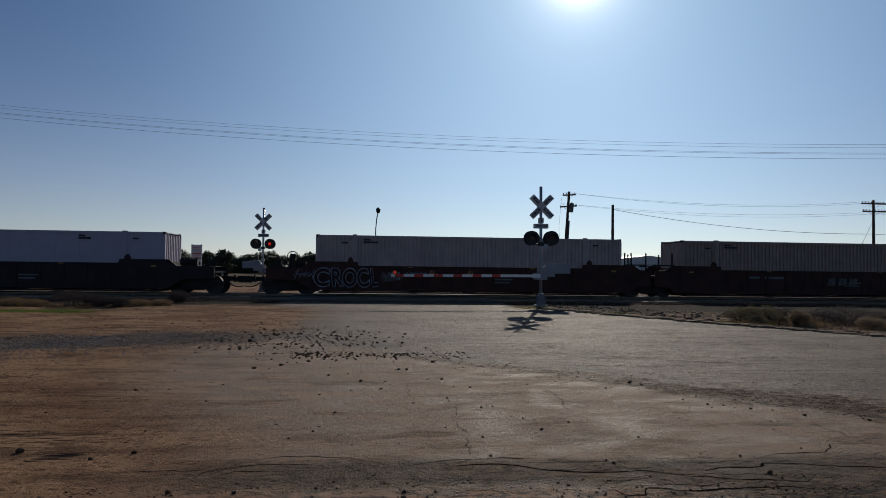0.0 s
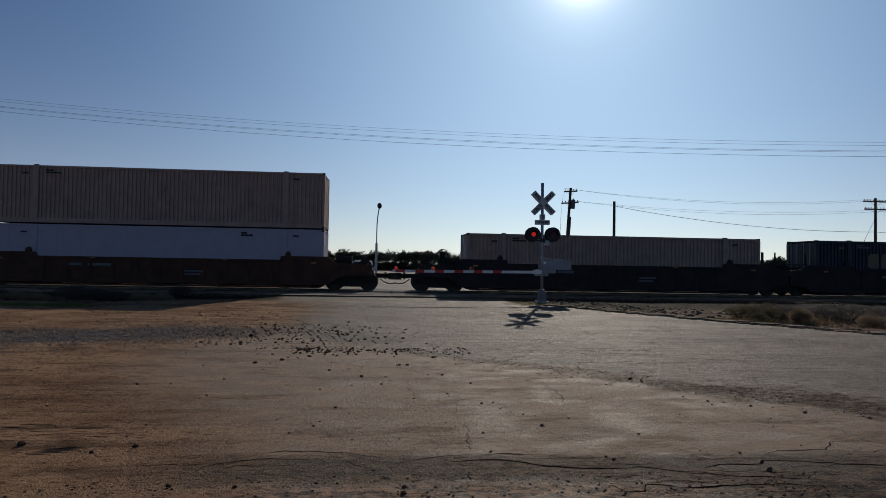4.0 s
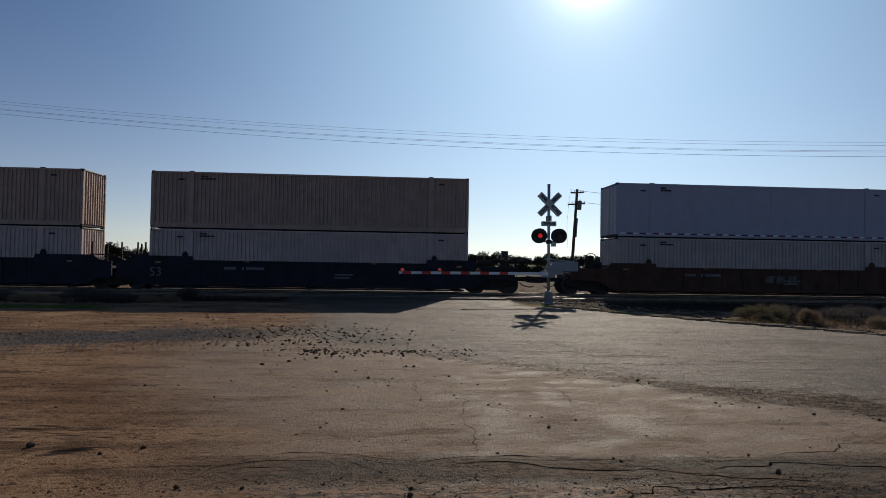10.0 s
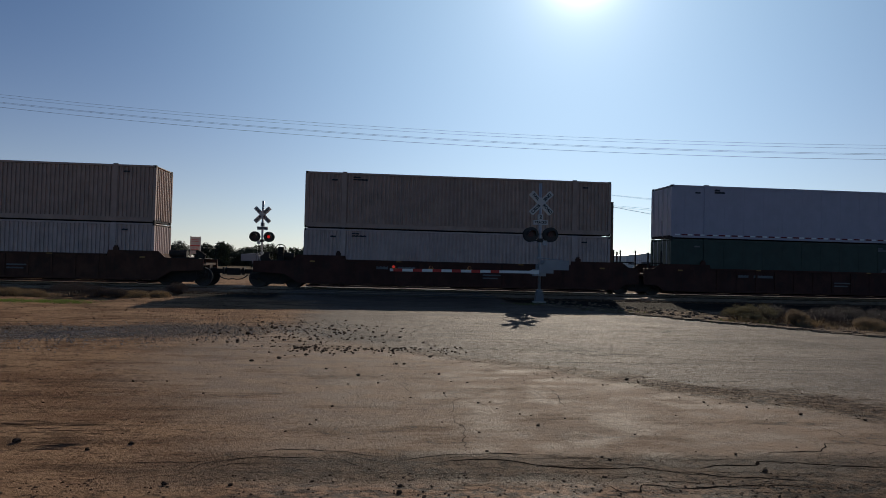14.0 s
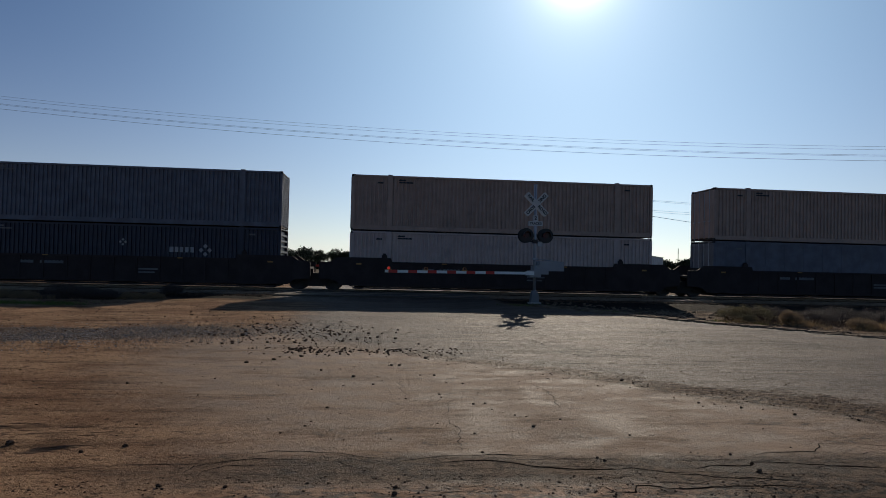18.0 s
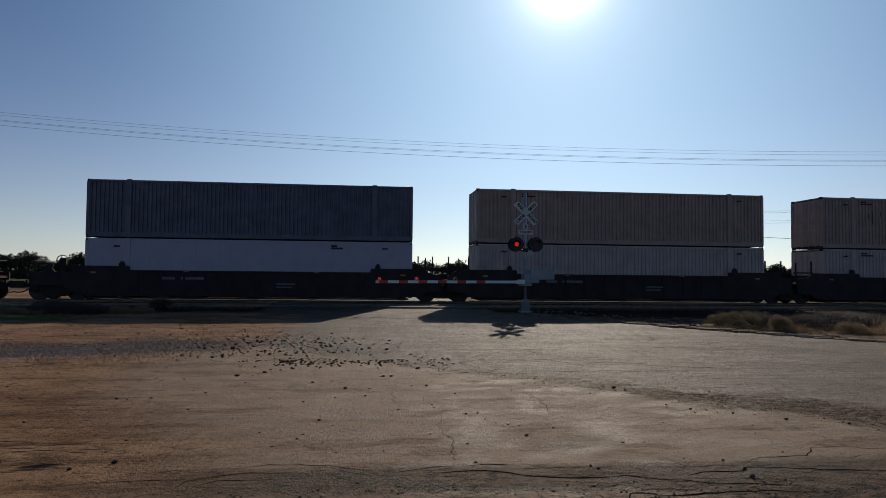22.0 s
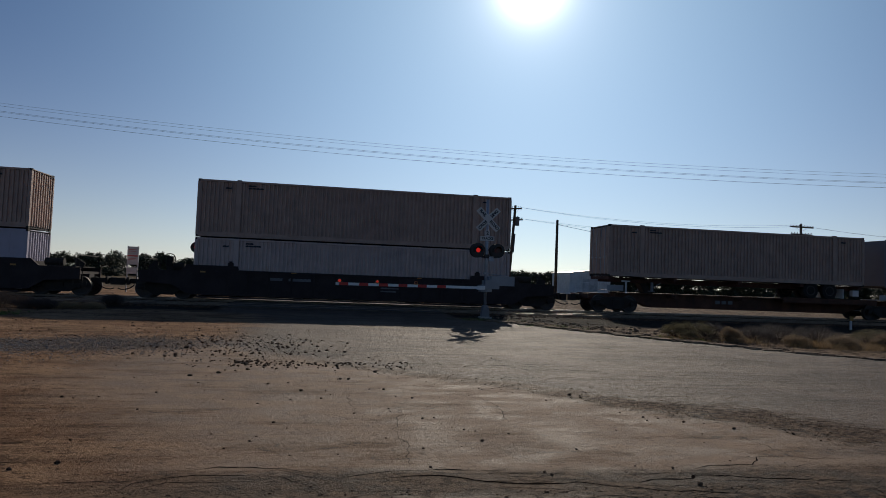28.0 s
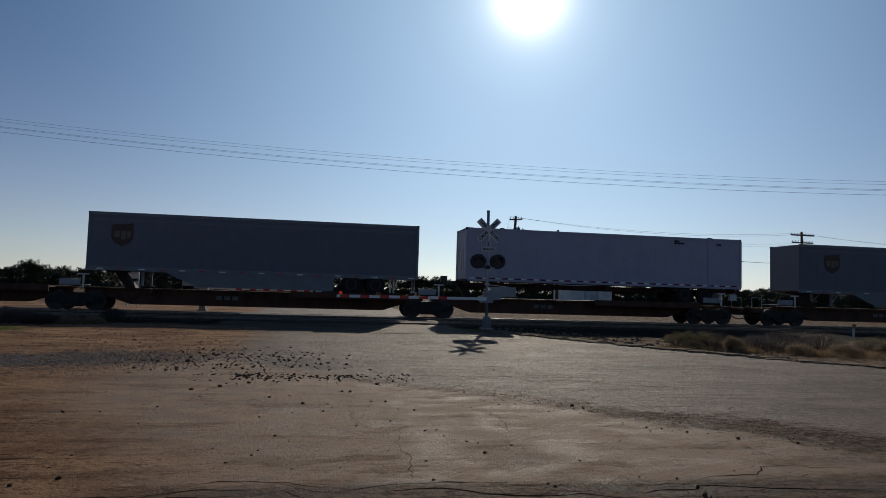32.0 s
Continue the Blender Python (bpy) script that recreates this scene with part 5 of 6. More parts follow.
def block_graffiti(body):
    r = random.Random(4)
    y = -1.553
    for j, (col, x0, x1) in enumerate((((0.016, 0.032, 0.072), -7.2, -2.7), ((0.09, 0.018, 0.012), -2.5, -1.9), ((0.014, 0.030, 0.070), -1.7, 1.4))):
        ink = mat("spray_paint_block", col, 0.7, var=0.4, scale=4)
        x = x0
        while x < x1:
            w = r.uniform(0.45, 0.7)
            part("graffiti_block", Geo().prism([(x, 0.6), (x + w, 0.58), (x + w * 0.95, 1.45), (x + 0.1, 1.5)], y, y + 0.006), ink, body, "dark sprayed graffiti block")
            x += w + r.uniform(0.08, 0.2)


def faded_graffiti(body):
    """Large faint block outlines, worn almost away: no readable words."""
    ink = mat("spray_paint_faded", (0.060, 0.040, 0.038), 0.7, var=0.6, scale=3)
    y = -1.553
    for x, w in ((-7.6, 0.75), (-5.7, 0.9), (-4.5, 0.95), (-3.2, 0.85), (-2.0, 0.75), (-0.9, 0.9)):
        ring = [(x, y, 0.62), (x, y, 1.38), (x + w, y, 1.42), (x + w, y, 1.0), (x + 0.12, y, 0.98), (x + w * 0.95, y, 0.64)]
        part("graffiti_stroke", Geo().tube(ring, 0.045, 4), ink, body, "faint sprayed graffiti outline")


def logo_plate(body):
    """A worn builder's mark: three plain slanted blocks."""
    ink = mat("mark_paint", (0.13, 0.11, 0.10), 0.7, var=0.5, scale=4)
    for x in (0.1, 0.72, 1.34):
        part("maker_mark", Geo().prism([(x, 0.9), (x + 0.46, 0.9), (x + 0.54, 1.3), (x + 0.08, 1.3)], -1.556, -1.548), ink, body, "worn pale block mark")


TAN, GREY = ("tan", "ribbed", "dusty tan ribbed steel shipping container in a well car"), ("grey", "ribbed", "pale grey ribbed steel shipping container in a well car")
WHITE = ("white", "smooth", "white smooth-sided shipping container in a well car")
NAVY = ("navy", "ribbed", "dark navy ribbed shipping container with pale marks")
SLATE = ("slate", "ribbed", "slate-blue ribbed shipping container stacked on another")
GREEN = ("green", "smooth", "dark green smooth shipping container under a white one")
LOAD = ((-19.03, WHITE, None), (4.62, GREY, None), (24.12, TAN, None), (43.54, WHITE, None), (67.08, WHITE, TAN), (90.63, TAN, None), (110.0, NAVY, None), (129.43, WHITE, None),
        (153.07, GREY, TAN), (172.44, GREY, TAN), (191.9, GREY, TAN), (215.99, GREY, WHITE), (235.64, GREY, WHITE), (255.15, GREY, TAN), (278.72, GREY, TAN), (298.24, GREEN, WHITE), (317.22, GREY, WHITE),
        (340.59, NAVY, SLATE), (360.26, GREY, TAN), (379.91, ("slate", "smooth", "slate-blue smooth shipping container under a tan one"), TAN), (403.54, GREY, TAN),
        (427.01, WHITE, SLATE), (446.54, GREY, TAN), (466.16, GREY, TAN), (489.77, GREY, NAVY), (509.39, GREY, TAN), (529.0, WHITE, TAN), (552.75, GREY, TAN))
for i, (s, low, high) in enumerate(LOAD):
    container(s, 0.36, *low, emblem={6: "gold", 15: "placard", 17: "diamond"}.get(i))
    if high:
        container(s, 0.36 + HIGH + 0.02, high[0], high[1], high[2].replace("in a well car", "stacked on another"), tape=i in (11, 12, 15, 16), emblem="diamond" if i == 24 else None, upper=True, streaks=i == 23)
C = [row[0] for row in LOAD]
well_car(C[0:1], "steel_dark", "black steel well car carrying one white container")
well_car(C[1:4], "maroon", "dark maroon three-unit well car with sprayed graffiti", tags=((0, graffiti), (1, logo_plate)))
well_car(C[4:5], "brown_car", "rusty brown single well car with two containers")
well_car(C[5:8], "steel_dark", "black three-unit well car carrying single containers", tags=((2, faded_graffiti),))
well_car(C[8:11], "blue_car", "dark blue three-unit well car with large size number", n53=True, tags=((1, block_graffiti),))
well_car(C[11:14], "brown_car", "rusty brown three-unit well car with stacked containers", posts=False, tags=((0, logo_plate),))
well_car(C[14:17], "maroon", "dark maroon three-unit well car with stacked containers")
well_car(C[17:20], "steel_dark", "black three-unit well car with stacked containers", posts=False)
well_car(C[20:21], "maroon", "dark maroon single well car with two containers")
well_car(C[21:24], "steel_dark", "black three-unit well car with handrail posts")
well_car(C[24:27], "steel_dark", "black three-unit well car with a large size number", posts=False, n53=True)
well_car(C[27:28], "steel_dark", "black single well car before the spine cars")


# spine cars with trailers
def spine_car(edges, label):
    """edges: places of the trucks along the train; a slender beam between each two."""
    s = (edges[0] + edges[-1]) / 2
    car = thing("spine_car", label, "freight car", pose(s, YT, 0), "freight cars of the train")
    p = M["brown_car"]
    for a, b in zip(edges, edges[1:]):
        L = (b - a) / 2
        x = (a + b) / 2 - s
        prof = [(-L + 0.25, 1.02), (-L + 1.0, 0.95), (-L + 2.4, 0.48), (L - 2.4, 0.48), (L - 1.0, 0.95), (L - 0.25, 1.02), (L - 0.25, 1.28), (-L + 0.25, 1.28)]
        g = Geo().prism(prof, -0.42, 0.42)
        g.box(-L + 0.25, L - 0.25, -0.62, 0.62, 1.22, 1.29)
        sp = part("spine_beam", g, p, car, at=pose(x, 0, 0))
        part("wheel_deck", Geo().box(L - 7.2, L - 1.0, -1.42, -0.6, 1.22, 1.30).box(L - 7.2, L - 1.0, 0.6, 1.42, 1.22, 1.30).box(L - 7.2, L - 1.0, -1.44, -1.38, 1.05, 1.36), p, sp)
        part("trailer_hitch", Geo().prism([(-L + 2.1, 1.28), (-L + 2.6, 1.28), (-L + 1.9, 2.18), (-L + 1.5, 2.18)], -0.3, 0.3).box(-L + 1.2, -L + 2.1, -0.5, 0.5, 2.05, 2.15), M["cast"], sp)
        part("outrigger", Geo().box(-L + 3.4, -L + 3.6, -1.3, 1.3, 1.05, 1.22).box(-1.0, -0.8, -1.3, 1.3, 1.05, 1.22), p, sp)
        part("car_mark", Geo().box(-2.2, -1.9, -0.428, -0.42, 0.8, 1.0).box(-1.8, -1.5, -0.428, -0.42, 0.8, 1.0).box(-1.4, -1.1, -0.428, -0.42, 0.8, 1.0), M["paleink"], sp)
        part("reflector", Geo().box(3.0, 3.5, -0.428, -0.42, 1.05, 1.13), M["amber"], sp)
    for e in edges:
        truck(car, e - s, s)
        part("end_platform", shared("spine_platform", M["emblem"], lambda g: g.box(-0.62, 0.32, -1.25, -1.21, 1.36, 1.68).box(-0.62, 0.32, -1.25, 0.2, 1.36, 1.40)), M["emblem"], car, "pale worn end platform", at=pose(e - s, 0, 0))
        part("hand_post", shared("spine_hand_post", M["sign"], lambda g: g.box(0.42, 0.50, -1.3, -1.24, 1.25, 1.95).box(0.20, 0.70, -1.3, -1.24, 1.88, 1.95)), M["sign"], car, "white hand post", at=pose(e - s, 0, 0))
    for e, d in ((edges[0], -1), (edges[-1], 1)):
        part("end_beam", shared(f"end_beam{d}", p, lambda g: g.box(min(0, d * 1.75), max(0, d * 1.75), -0.4, 0.4, 0.85, 1.2).box(d * 1.7 - 0.06, d * 1.7 + 0.06, -1.35, 1.35, 0.9, 1.15)), p, car, at=pose(e - s, 0, 0))
        part("grab_iron", shared(f"spine_grab{d}", M["galv"], lambda g: g.tube([(d * 1.7, -1.3, 1.1), (d * 1.7, -1.3, 1.75), (d * 1.7, -0.4, 1.75), (d * 1.7, -0.4, 1.1)], 0.02, 5)), M["galv"], car, at=pose(e - s, 0, 0))
        coupler(car, e - s + d * 1.6, d)
    MOVING.append((car, s, 0.0))


def road_wheels(parent, x, z, r=0.5):
    for k in (0, 1):
        for sg in (-1, 1):
            w = part("wheel", shared("road_wheel", M["tyre"], lambda g: g.lathe([(-0.13, r * 0.55), (-0.14, r * 0.9), (-0.10, r), (0.10, r), (0.14, r * 0.9), (0.13, r * 0.55)], 22)), M["tyre"], parent, at=pose(x + k * 1.25, sg * 1.1, z))
            part("rim", shared("road_rim", M["wheel"], lambda g: g.lathe([(-0.12, 0.28), (-0.145, 0.29), (-0.145, 0.24), (-0.05, 0.20), (-0.05, 0.06), (-0.12, 0.05)], 18)), M["wheel"], w)
    part("axle", shared("road_axle", M["cast"], lambda g: g.rod((0, -1.0, 0), (0, 1.0, 0), 0.06, 8).rod((1.25, -1.0, 0), (1.25, 1.0, 0), 0.06, 8).box(-0.4, 1.65, -0.5, 0.5, 0.1, 0.25)), M["cast"], parent, at=pose(x, 0, z))


def landing_gear(parent, x, z0, z1):
    for sg in (-1, 1):
        part("landing_leg", Geo().box(x - 0.06, x + 0.06, sg * 0.8 - 0.06, sg * 0.8 + 0.06, z0, z1).box(x - 0.14, x + 0.14, sg * 0.8 - 0.14, sg * 0.8 + 0.14, z0 - 0.03, z0).rod((x, sg * 0.8, z0 + 0.15), (x + 0.55, sg * 0.8, z1), 0.025, 6), M["trim"], parent)


def trailer(s, length, top, skirt, shield_at):
    h = length / 2
    z0 = 2.12
    t = thing("box_trailer", "grey aluminium box trailer with a brown shield on a spine car", "trailer", pose(s, YT, 0), "trailers on the train")
    p = M["trailer"]
    part("body", Geo().box(-h, h, -1.28, 1.28, z0 + 0.12, top - 0.04), p, t)
    for sg in (-1, 1):
        part("top_rail", Geo().box(-h, h, sg * 1.29 - 0.02, sg * 1.29 + 0.02, top - 0.14, top), M["trim"], t)
        part("bottom_rail", Geo().box(-h, h, sg * 1.29 - 0.022, sg * 1.29 + 0.022, z0, z0 + 0.2), M["trim"], t)
        for zz in (top - 0.34, top - 0.42):
            part("stripe", Geo().box(-h + 0.25, h - 0.05, sg * 1.282 - 0.004, sg * 1.282 + 0.004, zz, zz + 0.03), M["trim"], t)
        n = int(length / 1.22)
        for k in range(1, n):
            part("seam", shared(f"trailer_seam{sg}{top}", p, lambda g: g.box(-0.015, 0.015, sg * 1.283 - 0.004, sg * 1.283 + 0.004, z0 + 0.2, top - 0.45)), p, t, at=pose(-h + k * length / n, 0, 0))
    k = 0
    x = -h + 0.5
    while x < h - 0.4:
        mt = M["red"] if k % 2 else M["tapewhite"]
        part("reflector_strip", shared(f"trailer_strip{k % 2}", mt, lambda g: g.box(0, 0.3, -1.318, -1.312, z0 + 0.06, z0 + 0.11)), mt, t, at=pose(x, 0, 0))
        x += 0.95
        k += 1
    part("rear_door", Geo().box(h, h + 0.04, -1.25, -0.01, z0 + 0.1, top - 0.1).box(h, h + 0.04, 0.01, 1.25, z0 + 0.1, top - 0.1), M["trim"], t)
    part("rear_frame", Geo().box(h - 0.05, h + 0.05, -1.31, -1.24, z0, top).box(h - 0.05, h + 0.05, 1.24, 1.31, z0, top).box(h - 0.05, h + 0.05, -1.3, 1.3, top - 0.1, top + 0.01), M["trim"], t)
    part("bumper", Geo().box(h - 0.06, h + 0.02, -1.0, 1.0, 1.42, 1.52).box(h - 0.06, h, -0.55, -0.45, 1.5, z0).box(h - 0.06, h, 0.45, 0.55, 1.5, z0), M["trim"], t)
    sh = part("shield", Geo().prism([(shield_at - 0.5, 4.35), (shield_at + 0.5, 4.45), (shield_at + 0.5, 3.75), (shield_at + 0.38, 3.5), (shield_at, 3.3), (shield_at - 0.38, 3.5), (shield_at - 0.5, 3.75)], -1.30, -1.285), M["shield"], t, "brown shield emblem")
    for x0, x1, z0b in ((-0.36, -0.12, 3.75), (-0.05, 0.16, 3.65), (0.22, 0.40, 3.75)):
        part("shield_bar", Geo().box(shield_at + x0, shield_at + x1, -1.306, -1.30, z0b, 4.05), M["gold"], sh)
    landing_gear(t, -h + 2.5, 1.42, z0)
    road_wheels(t, h - 3.4 if length > 10 else h - 1.9, 1.30 + 0.5)
    part("mud_flap", Geo().box(h - 1.2, h - 1.17, -1.25, -0.6, 1.4, 2.1).box(h - 1.2, h - 1.17, 0.6, 1.25, 1.4, 2.1), M["sign"], t, "white mud flaps")
    if skirt:
        part("side_skirt", Geo().prism([(-h + 3.6, 2.12), (-h + 5.2, 1.42), (h - 4.3, 1.42), (h - 4.3, 2.12)], -1.27, -1.24), M["trim"], t, "pale aerodynamic side skirt")
    MOVING.append((t, s, 0.0))


def chassis(s):
    t = thing("container_chassis", "dark steel container chassis on a spine car", "chassis", pose(s, YT, 0), "trailers on the train")
    part("frame", Geo().box(-7.9, 8.0, -0.5, -0.35, 1.85, 2.12).box(-7.9, 8.0, 0.35, 0.5, 1.85, 2.12), M["maroon"], t)
    for x in (-7.9, -4, 0, 4, 7.85):
        part("bolster", Geo().box(x - 0.12, x + 0.12, -1.25, 1.25, 1.98, 2.15), M["maroon"], t)
    landing_gear(t, -5.2, 1.42, 1.9)
    road_wheels(t, 4.6, 1.8)
    for sg in (-1, 1):
        part("mud_flap", Geo().box(6.75, 6.78, sg * 0.92 - 0.32, sg * 0.92 + 0.32, 1.4, 1.95), M["sign"], t, "white mud flap")
        part("rear_lamp_box", Geo().box(7.5, 7.9, sg * 1.0 - 0.12, sg * 1.0 + 0.12, 1.55, 1.9), M["sign"], t, "white rear lamp box")
    MOVING.append((t, s, 0.0))


spine_car((567.1, 584.4, 601.8, 619.2, 636.6, 652.9), "rusty brown five-unit spine car carrying trailers")
spine_car((657.6, 674.9, 692.2), "rusty brown spine car with the last trailer")
chassis(574.55)
container(574.55, 2.15, "tan", "ribbed", "dusty tan ribbed container riding on a chassis")
trailer(592.16, 16.15, 5.02, True, -6.5)
trailer(606.53, 8.53, 5.05, False, -2.6)
trailer(627.8, 16.15, 4.97, True, -6.5)
chassis(646.53)
container(646.53, 2.15, "white", "smooth", "white smooth-sided container riding on a chassis", tape=True, upper=False)
trailer(666.4, 16.15, 4.97, True, -5.9)


# ---- crossing signals ----
FLASHERS = []


def turning_lens(parent, at, r, sg, ph, lit):
    """A lens, lit on one face, dull on the other; its turn imitates flashing."""
    n = 20
    face = [(r * math.cos(a * math.tau / n), r * math.sin(a * math.tau / n)) for a in range(n)]
    lens_disc = part("lens", Geo().add([(a, y, b) for y in (-0.006, 0.006) for a, b in face], [tuple(range(n)), tuple(range(2 * n - 1, n - 1, -1))] + [(a, (a + 1) % n, (a + 1) % n + n, a + n) for a in range(n)]), M[lit], parent, "red lamp lens", at=at)
    lens_disc.data.materials.append(M["dull"])
    for f in lens_disc.data.polygons[1:]:
        f.material_index = 1
    FLASHERS.append((lens_disc, at if sg < 0 else at @ pose(0, 0, 0, 0, 0, 180), ph))


def signal(m, label, phase):
    """Mast with crossbuck, track plate, two flashing heads on each side, gate machine and gate arm. The arm reaches to -x."""
    t = thing("crossing_signal", label, "railroad signal", m, "crossing signals")
    part("foundation", Geo().box(-0.24, 0.24, -0.24, 0.24, -0.25, 0.10), M["concrete"], t, "grey concrete footing")
    part("base", Geo().prism([(-0.17, 0.1), (0.17, 0.1), (0.14, 0.42), (0.09, 0.58), (-0.09, 0.58), (-0.14, 0.42)], -0.15, 0.15), M["trim"], t)
    part("mast", Geo().rod((0, 0, 0.1), (0.0, 0, 4.98), 0.062, 14), M["galv"], t, smooth=True)
    part("mast_cap", Geo().rod((0, 0, 4.98), (0, 0, 5.01), 0.068, 12), M["galv"], t)
    # crossbuck: two blades, letters on the face
    for k, (a, word) in enumerate(((45, ("CROS", "SING")), (-45, ("RAIL", "ROAD")))):
        y = -0.085 - 0.012 * k
        b = part("crossbuck_blade", Geo().box(-0.61, 0.61, y - 0.004, y + 0.004, -0.115, 0.115), M["sign"], t, "white crossbuck blade with black letters", at=pose(0.03, 0, 4.17, 0, -a, 0))
        part("blade_back", Geo().box(-0.6, 0.6, 0.085 + 0.01 * k, 0.093 + 0.01 * k, -0.11, 0.11), M["sign"], b)
        for sx, w in zip((0.345, -0.345), (("RAIL", "ROAD") if k == 0 else ("CROS", "SING"))):
            letters("back_letters", w, 0.175, M["ink"], b, pose(sx, 0.097 + 0.01 * k, 0, 0, 0, 180))
        for sx, w in zip((-0.345, 0.345), word):
            letters("blade_letters", w, 0.175, M["ink"], b, pose(sx, y - 0.008, 0))
    plate = part("track_plate", Geo().box(-0.30, 0.30, -0.085, -0.077, 3.27, 3.46), M["sign"], t, "white plate with black letters")
    letters("plate_letters", "TRACKS", 0.135, M["ink"], plate, pose(0, -0.089, 3.365))
    num = part("number_plate", Geo().box(-0.1, 0.1, -0.085, -0.077, 3.48, 3.70), M["sign"], t, "white plate with a black figure")
    letters("plate_figure", "2", 0.2, M["ink"], num, pose(0, -0.089, 3.59))
    letters("plate_letters", "TRACKS", 0.135, M["ink"], plate, pose(0, 0.089, 3.365, 0, 0, 180))
    letters("plate_figure", "2", 0.2, M["ink"], num, pose(0, 0.089, 3.59, 0, 0, 180))
    part("plate_back", Geo().box(-0.30, 0.30, 0.077, 0.085, 3.27, 3.46).box(-0.1, 0.1, 0.077, 0.085, 3.48, 3.70), M["alum"], t)
    # lamp cross arm and heads
    part("lamp_arm", Geo().rod((-0.40, 0, 2.62), (0.43, 0, 2.62), 0.03, 8).rod((-0.40, 0, 2.62), (-0.40, 0, 2.8), 0.028, 8).rod((0.43, 0, 2.62), (0.43, 0, 2.8), 0.028, 8).box(-0.1, 0.1, -0.1, 0.1, 2.54, 2.70), M["black"], t)
    part("lamp_bracket", Geo().box(0.1, 0.3, -0.06, 0.06, 2.42, 2.62), M["galv"], t)
    for sx, ph in ((-0.40, phase + 1.194 / 2), (0.43, phase)):
        head = part("lamp_head", Geo().lathe([(-0.13, 0.20), (-0.12, 0.22), (0.12, 0.22), (0.13, 0.20)], 22, pose(sx, 0, 2.86)), M["black"], t, "black lamp housing")
        for sg in (-1, 1):
            part("background_disc", Geo().lathe([(sg * 0.135, 0.30), (sg * 0.150, 0.305)], 30, pose(sx, 0, 2.86)), M["black"], head, "round black background")
            hood = Geo()
            n = 12
            for k in range(n):
                a0, a1 = math.radians(-15 + 210 * k / n), math.radians(-15 + 210 * (k + 1) / n)
                r, d0, d1 = 0.165, sg * 0.15, sg * (0.42 if 0.2 < k / n < 0.8 else 0.3)
                q = []
                for rr in (r, r + 0.008):
                    q += [(sx + rr * math.cos(a0), d0, 2.86 + rr * math.sin(a0)), (sx + rr * math.cos(a1), d0, 2.86 + rr * math.sin(a1)), (sx + rr * math.cos(a1), d1, 2.86 + rr * math.sin(a1)), (sx + rr * math.cos(a0), d1, 2.86 + rr * math.sin(a0))]
                hood.add(q, [(0, 1, 2, 3), (4, 7, 6, 5), (0, 4, 5, 1), (2, 6, 7, 3), (1, 5, 6, 2), (0, 3, 7, 4)])
            part("hood", hood, M["black"], head)
            turning_lens(head, pose(sx, sg * 0.19, 2.86), 0.092, sg, ph, "lit")
    # gate machine
    mach = part("gate_machine", Geo().box(-0.26, 0.20, -0.30, 0.22, 1.14, 1.42).prism([(0.02, 1.42), (0.30, 1.42), (0.30, 1.66), (0.12, 1.72), (0.02, 1.6)], -0.22, 0.2), M["alum"], t, "grey gate machine housing")
    part("counterweight_arm", Geo().box(-0.1, 0.5, -0.36, -0.32, 1.26, 1.62).box(-0.1, 0.5, 0.24, 0.28, 1.26, 1.62).box(0.14, 1.14, -0.375, -0.31, 1.40, 1.80).box(0.14, 1.14, 0.23, 0.295, 1.40, 1.80).box(0.9, 1.1, -0.31, 0.23, 1.45, 1.75), M["alum"], t, "grey counterweight")
    part("mast_clamp", Geo().box(-0.1, 0.1, -0.1, 0.1, 1.86, 1.94).rod((0, -0.09, 1.9), (0.95, -0.09, 1.80), 0.018, 6), M["galv"], t)
    arm = part("gate_arm", Geo().box(-0.45, -0.1, -0.36, -0.30, 1.22, 1.38).box(-6.2, -0.45, -0.345, -0.315, 1.245, 1.355), M["tapewhite"], t, "red and white striped gate arm")
    for k in range(6):
        x = -1.75 - 0.79 * k
        part("red_stripe", Geo().box(x - 0.36, x, -0.352, -0.308, 1.241, 1.359), M["red"], arm)
    for k, x in enumerate((-6.05, -4.55, -2.98)):
        part("arm_lamp", Geo().lathe([(-0.05, 0.075), (0.05, 0.075)], 14, pose(x, -0.33, 1.42)).box(x - 0.12, x + 0.12, -0.36, -0.30, 1.355, 1.38), M["amber"], arm, "arm lamp in an amber rim")
        for sg in (-1, 1):
            if k == 0:
                part("arm_lens", Geo().lathe([(sg * 0.05, 0.058), (sg * 0.062, 0.055)], 14, pose(x, -0.33, 1.425)), M["litarm"], arm, "small lit red arm lens")
            else:
                turning_lens(arm, pose(x, -0.33 + sg * 0.07, 1.43), 0.048, sg, phase + (1.194 / 2 if k == 1 else 0), "litarm")
    return t


signal(pose(6.53, 26.8, 0.03, 0, -0.4, 0), "grey crossing signal mast with crossbuck and lowered gate", 0.82)
signal(pose(-7.15, 40.0, 0.06, 0, 0, 180), "far crossing signal mast with crossbuck and lowered gate", 0.82 + 1.194 / 2)


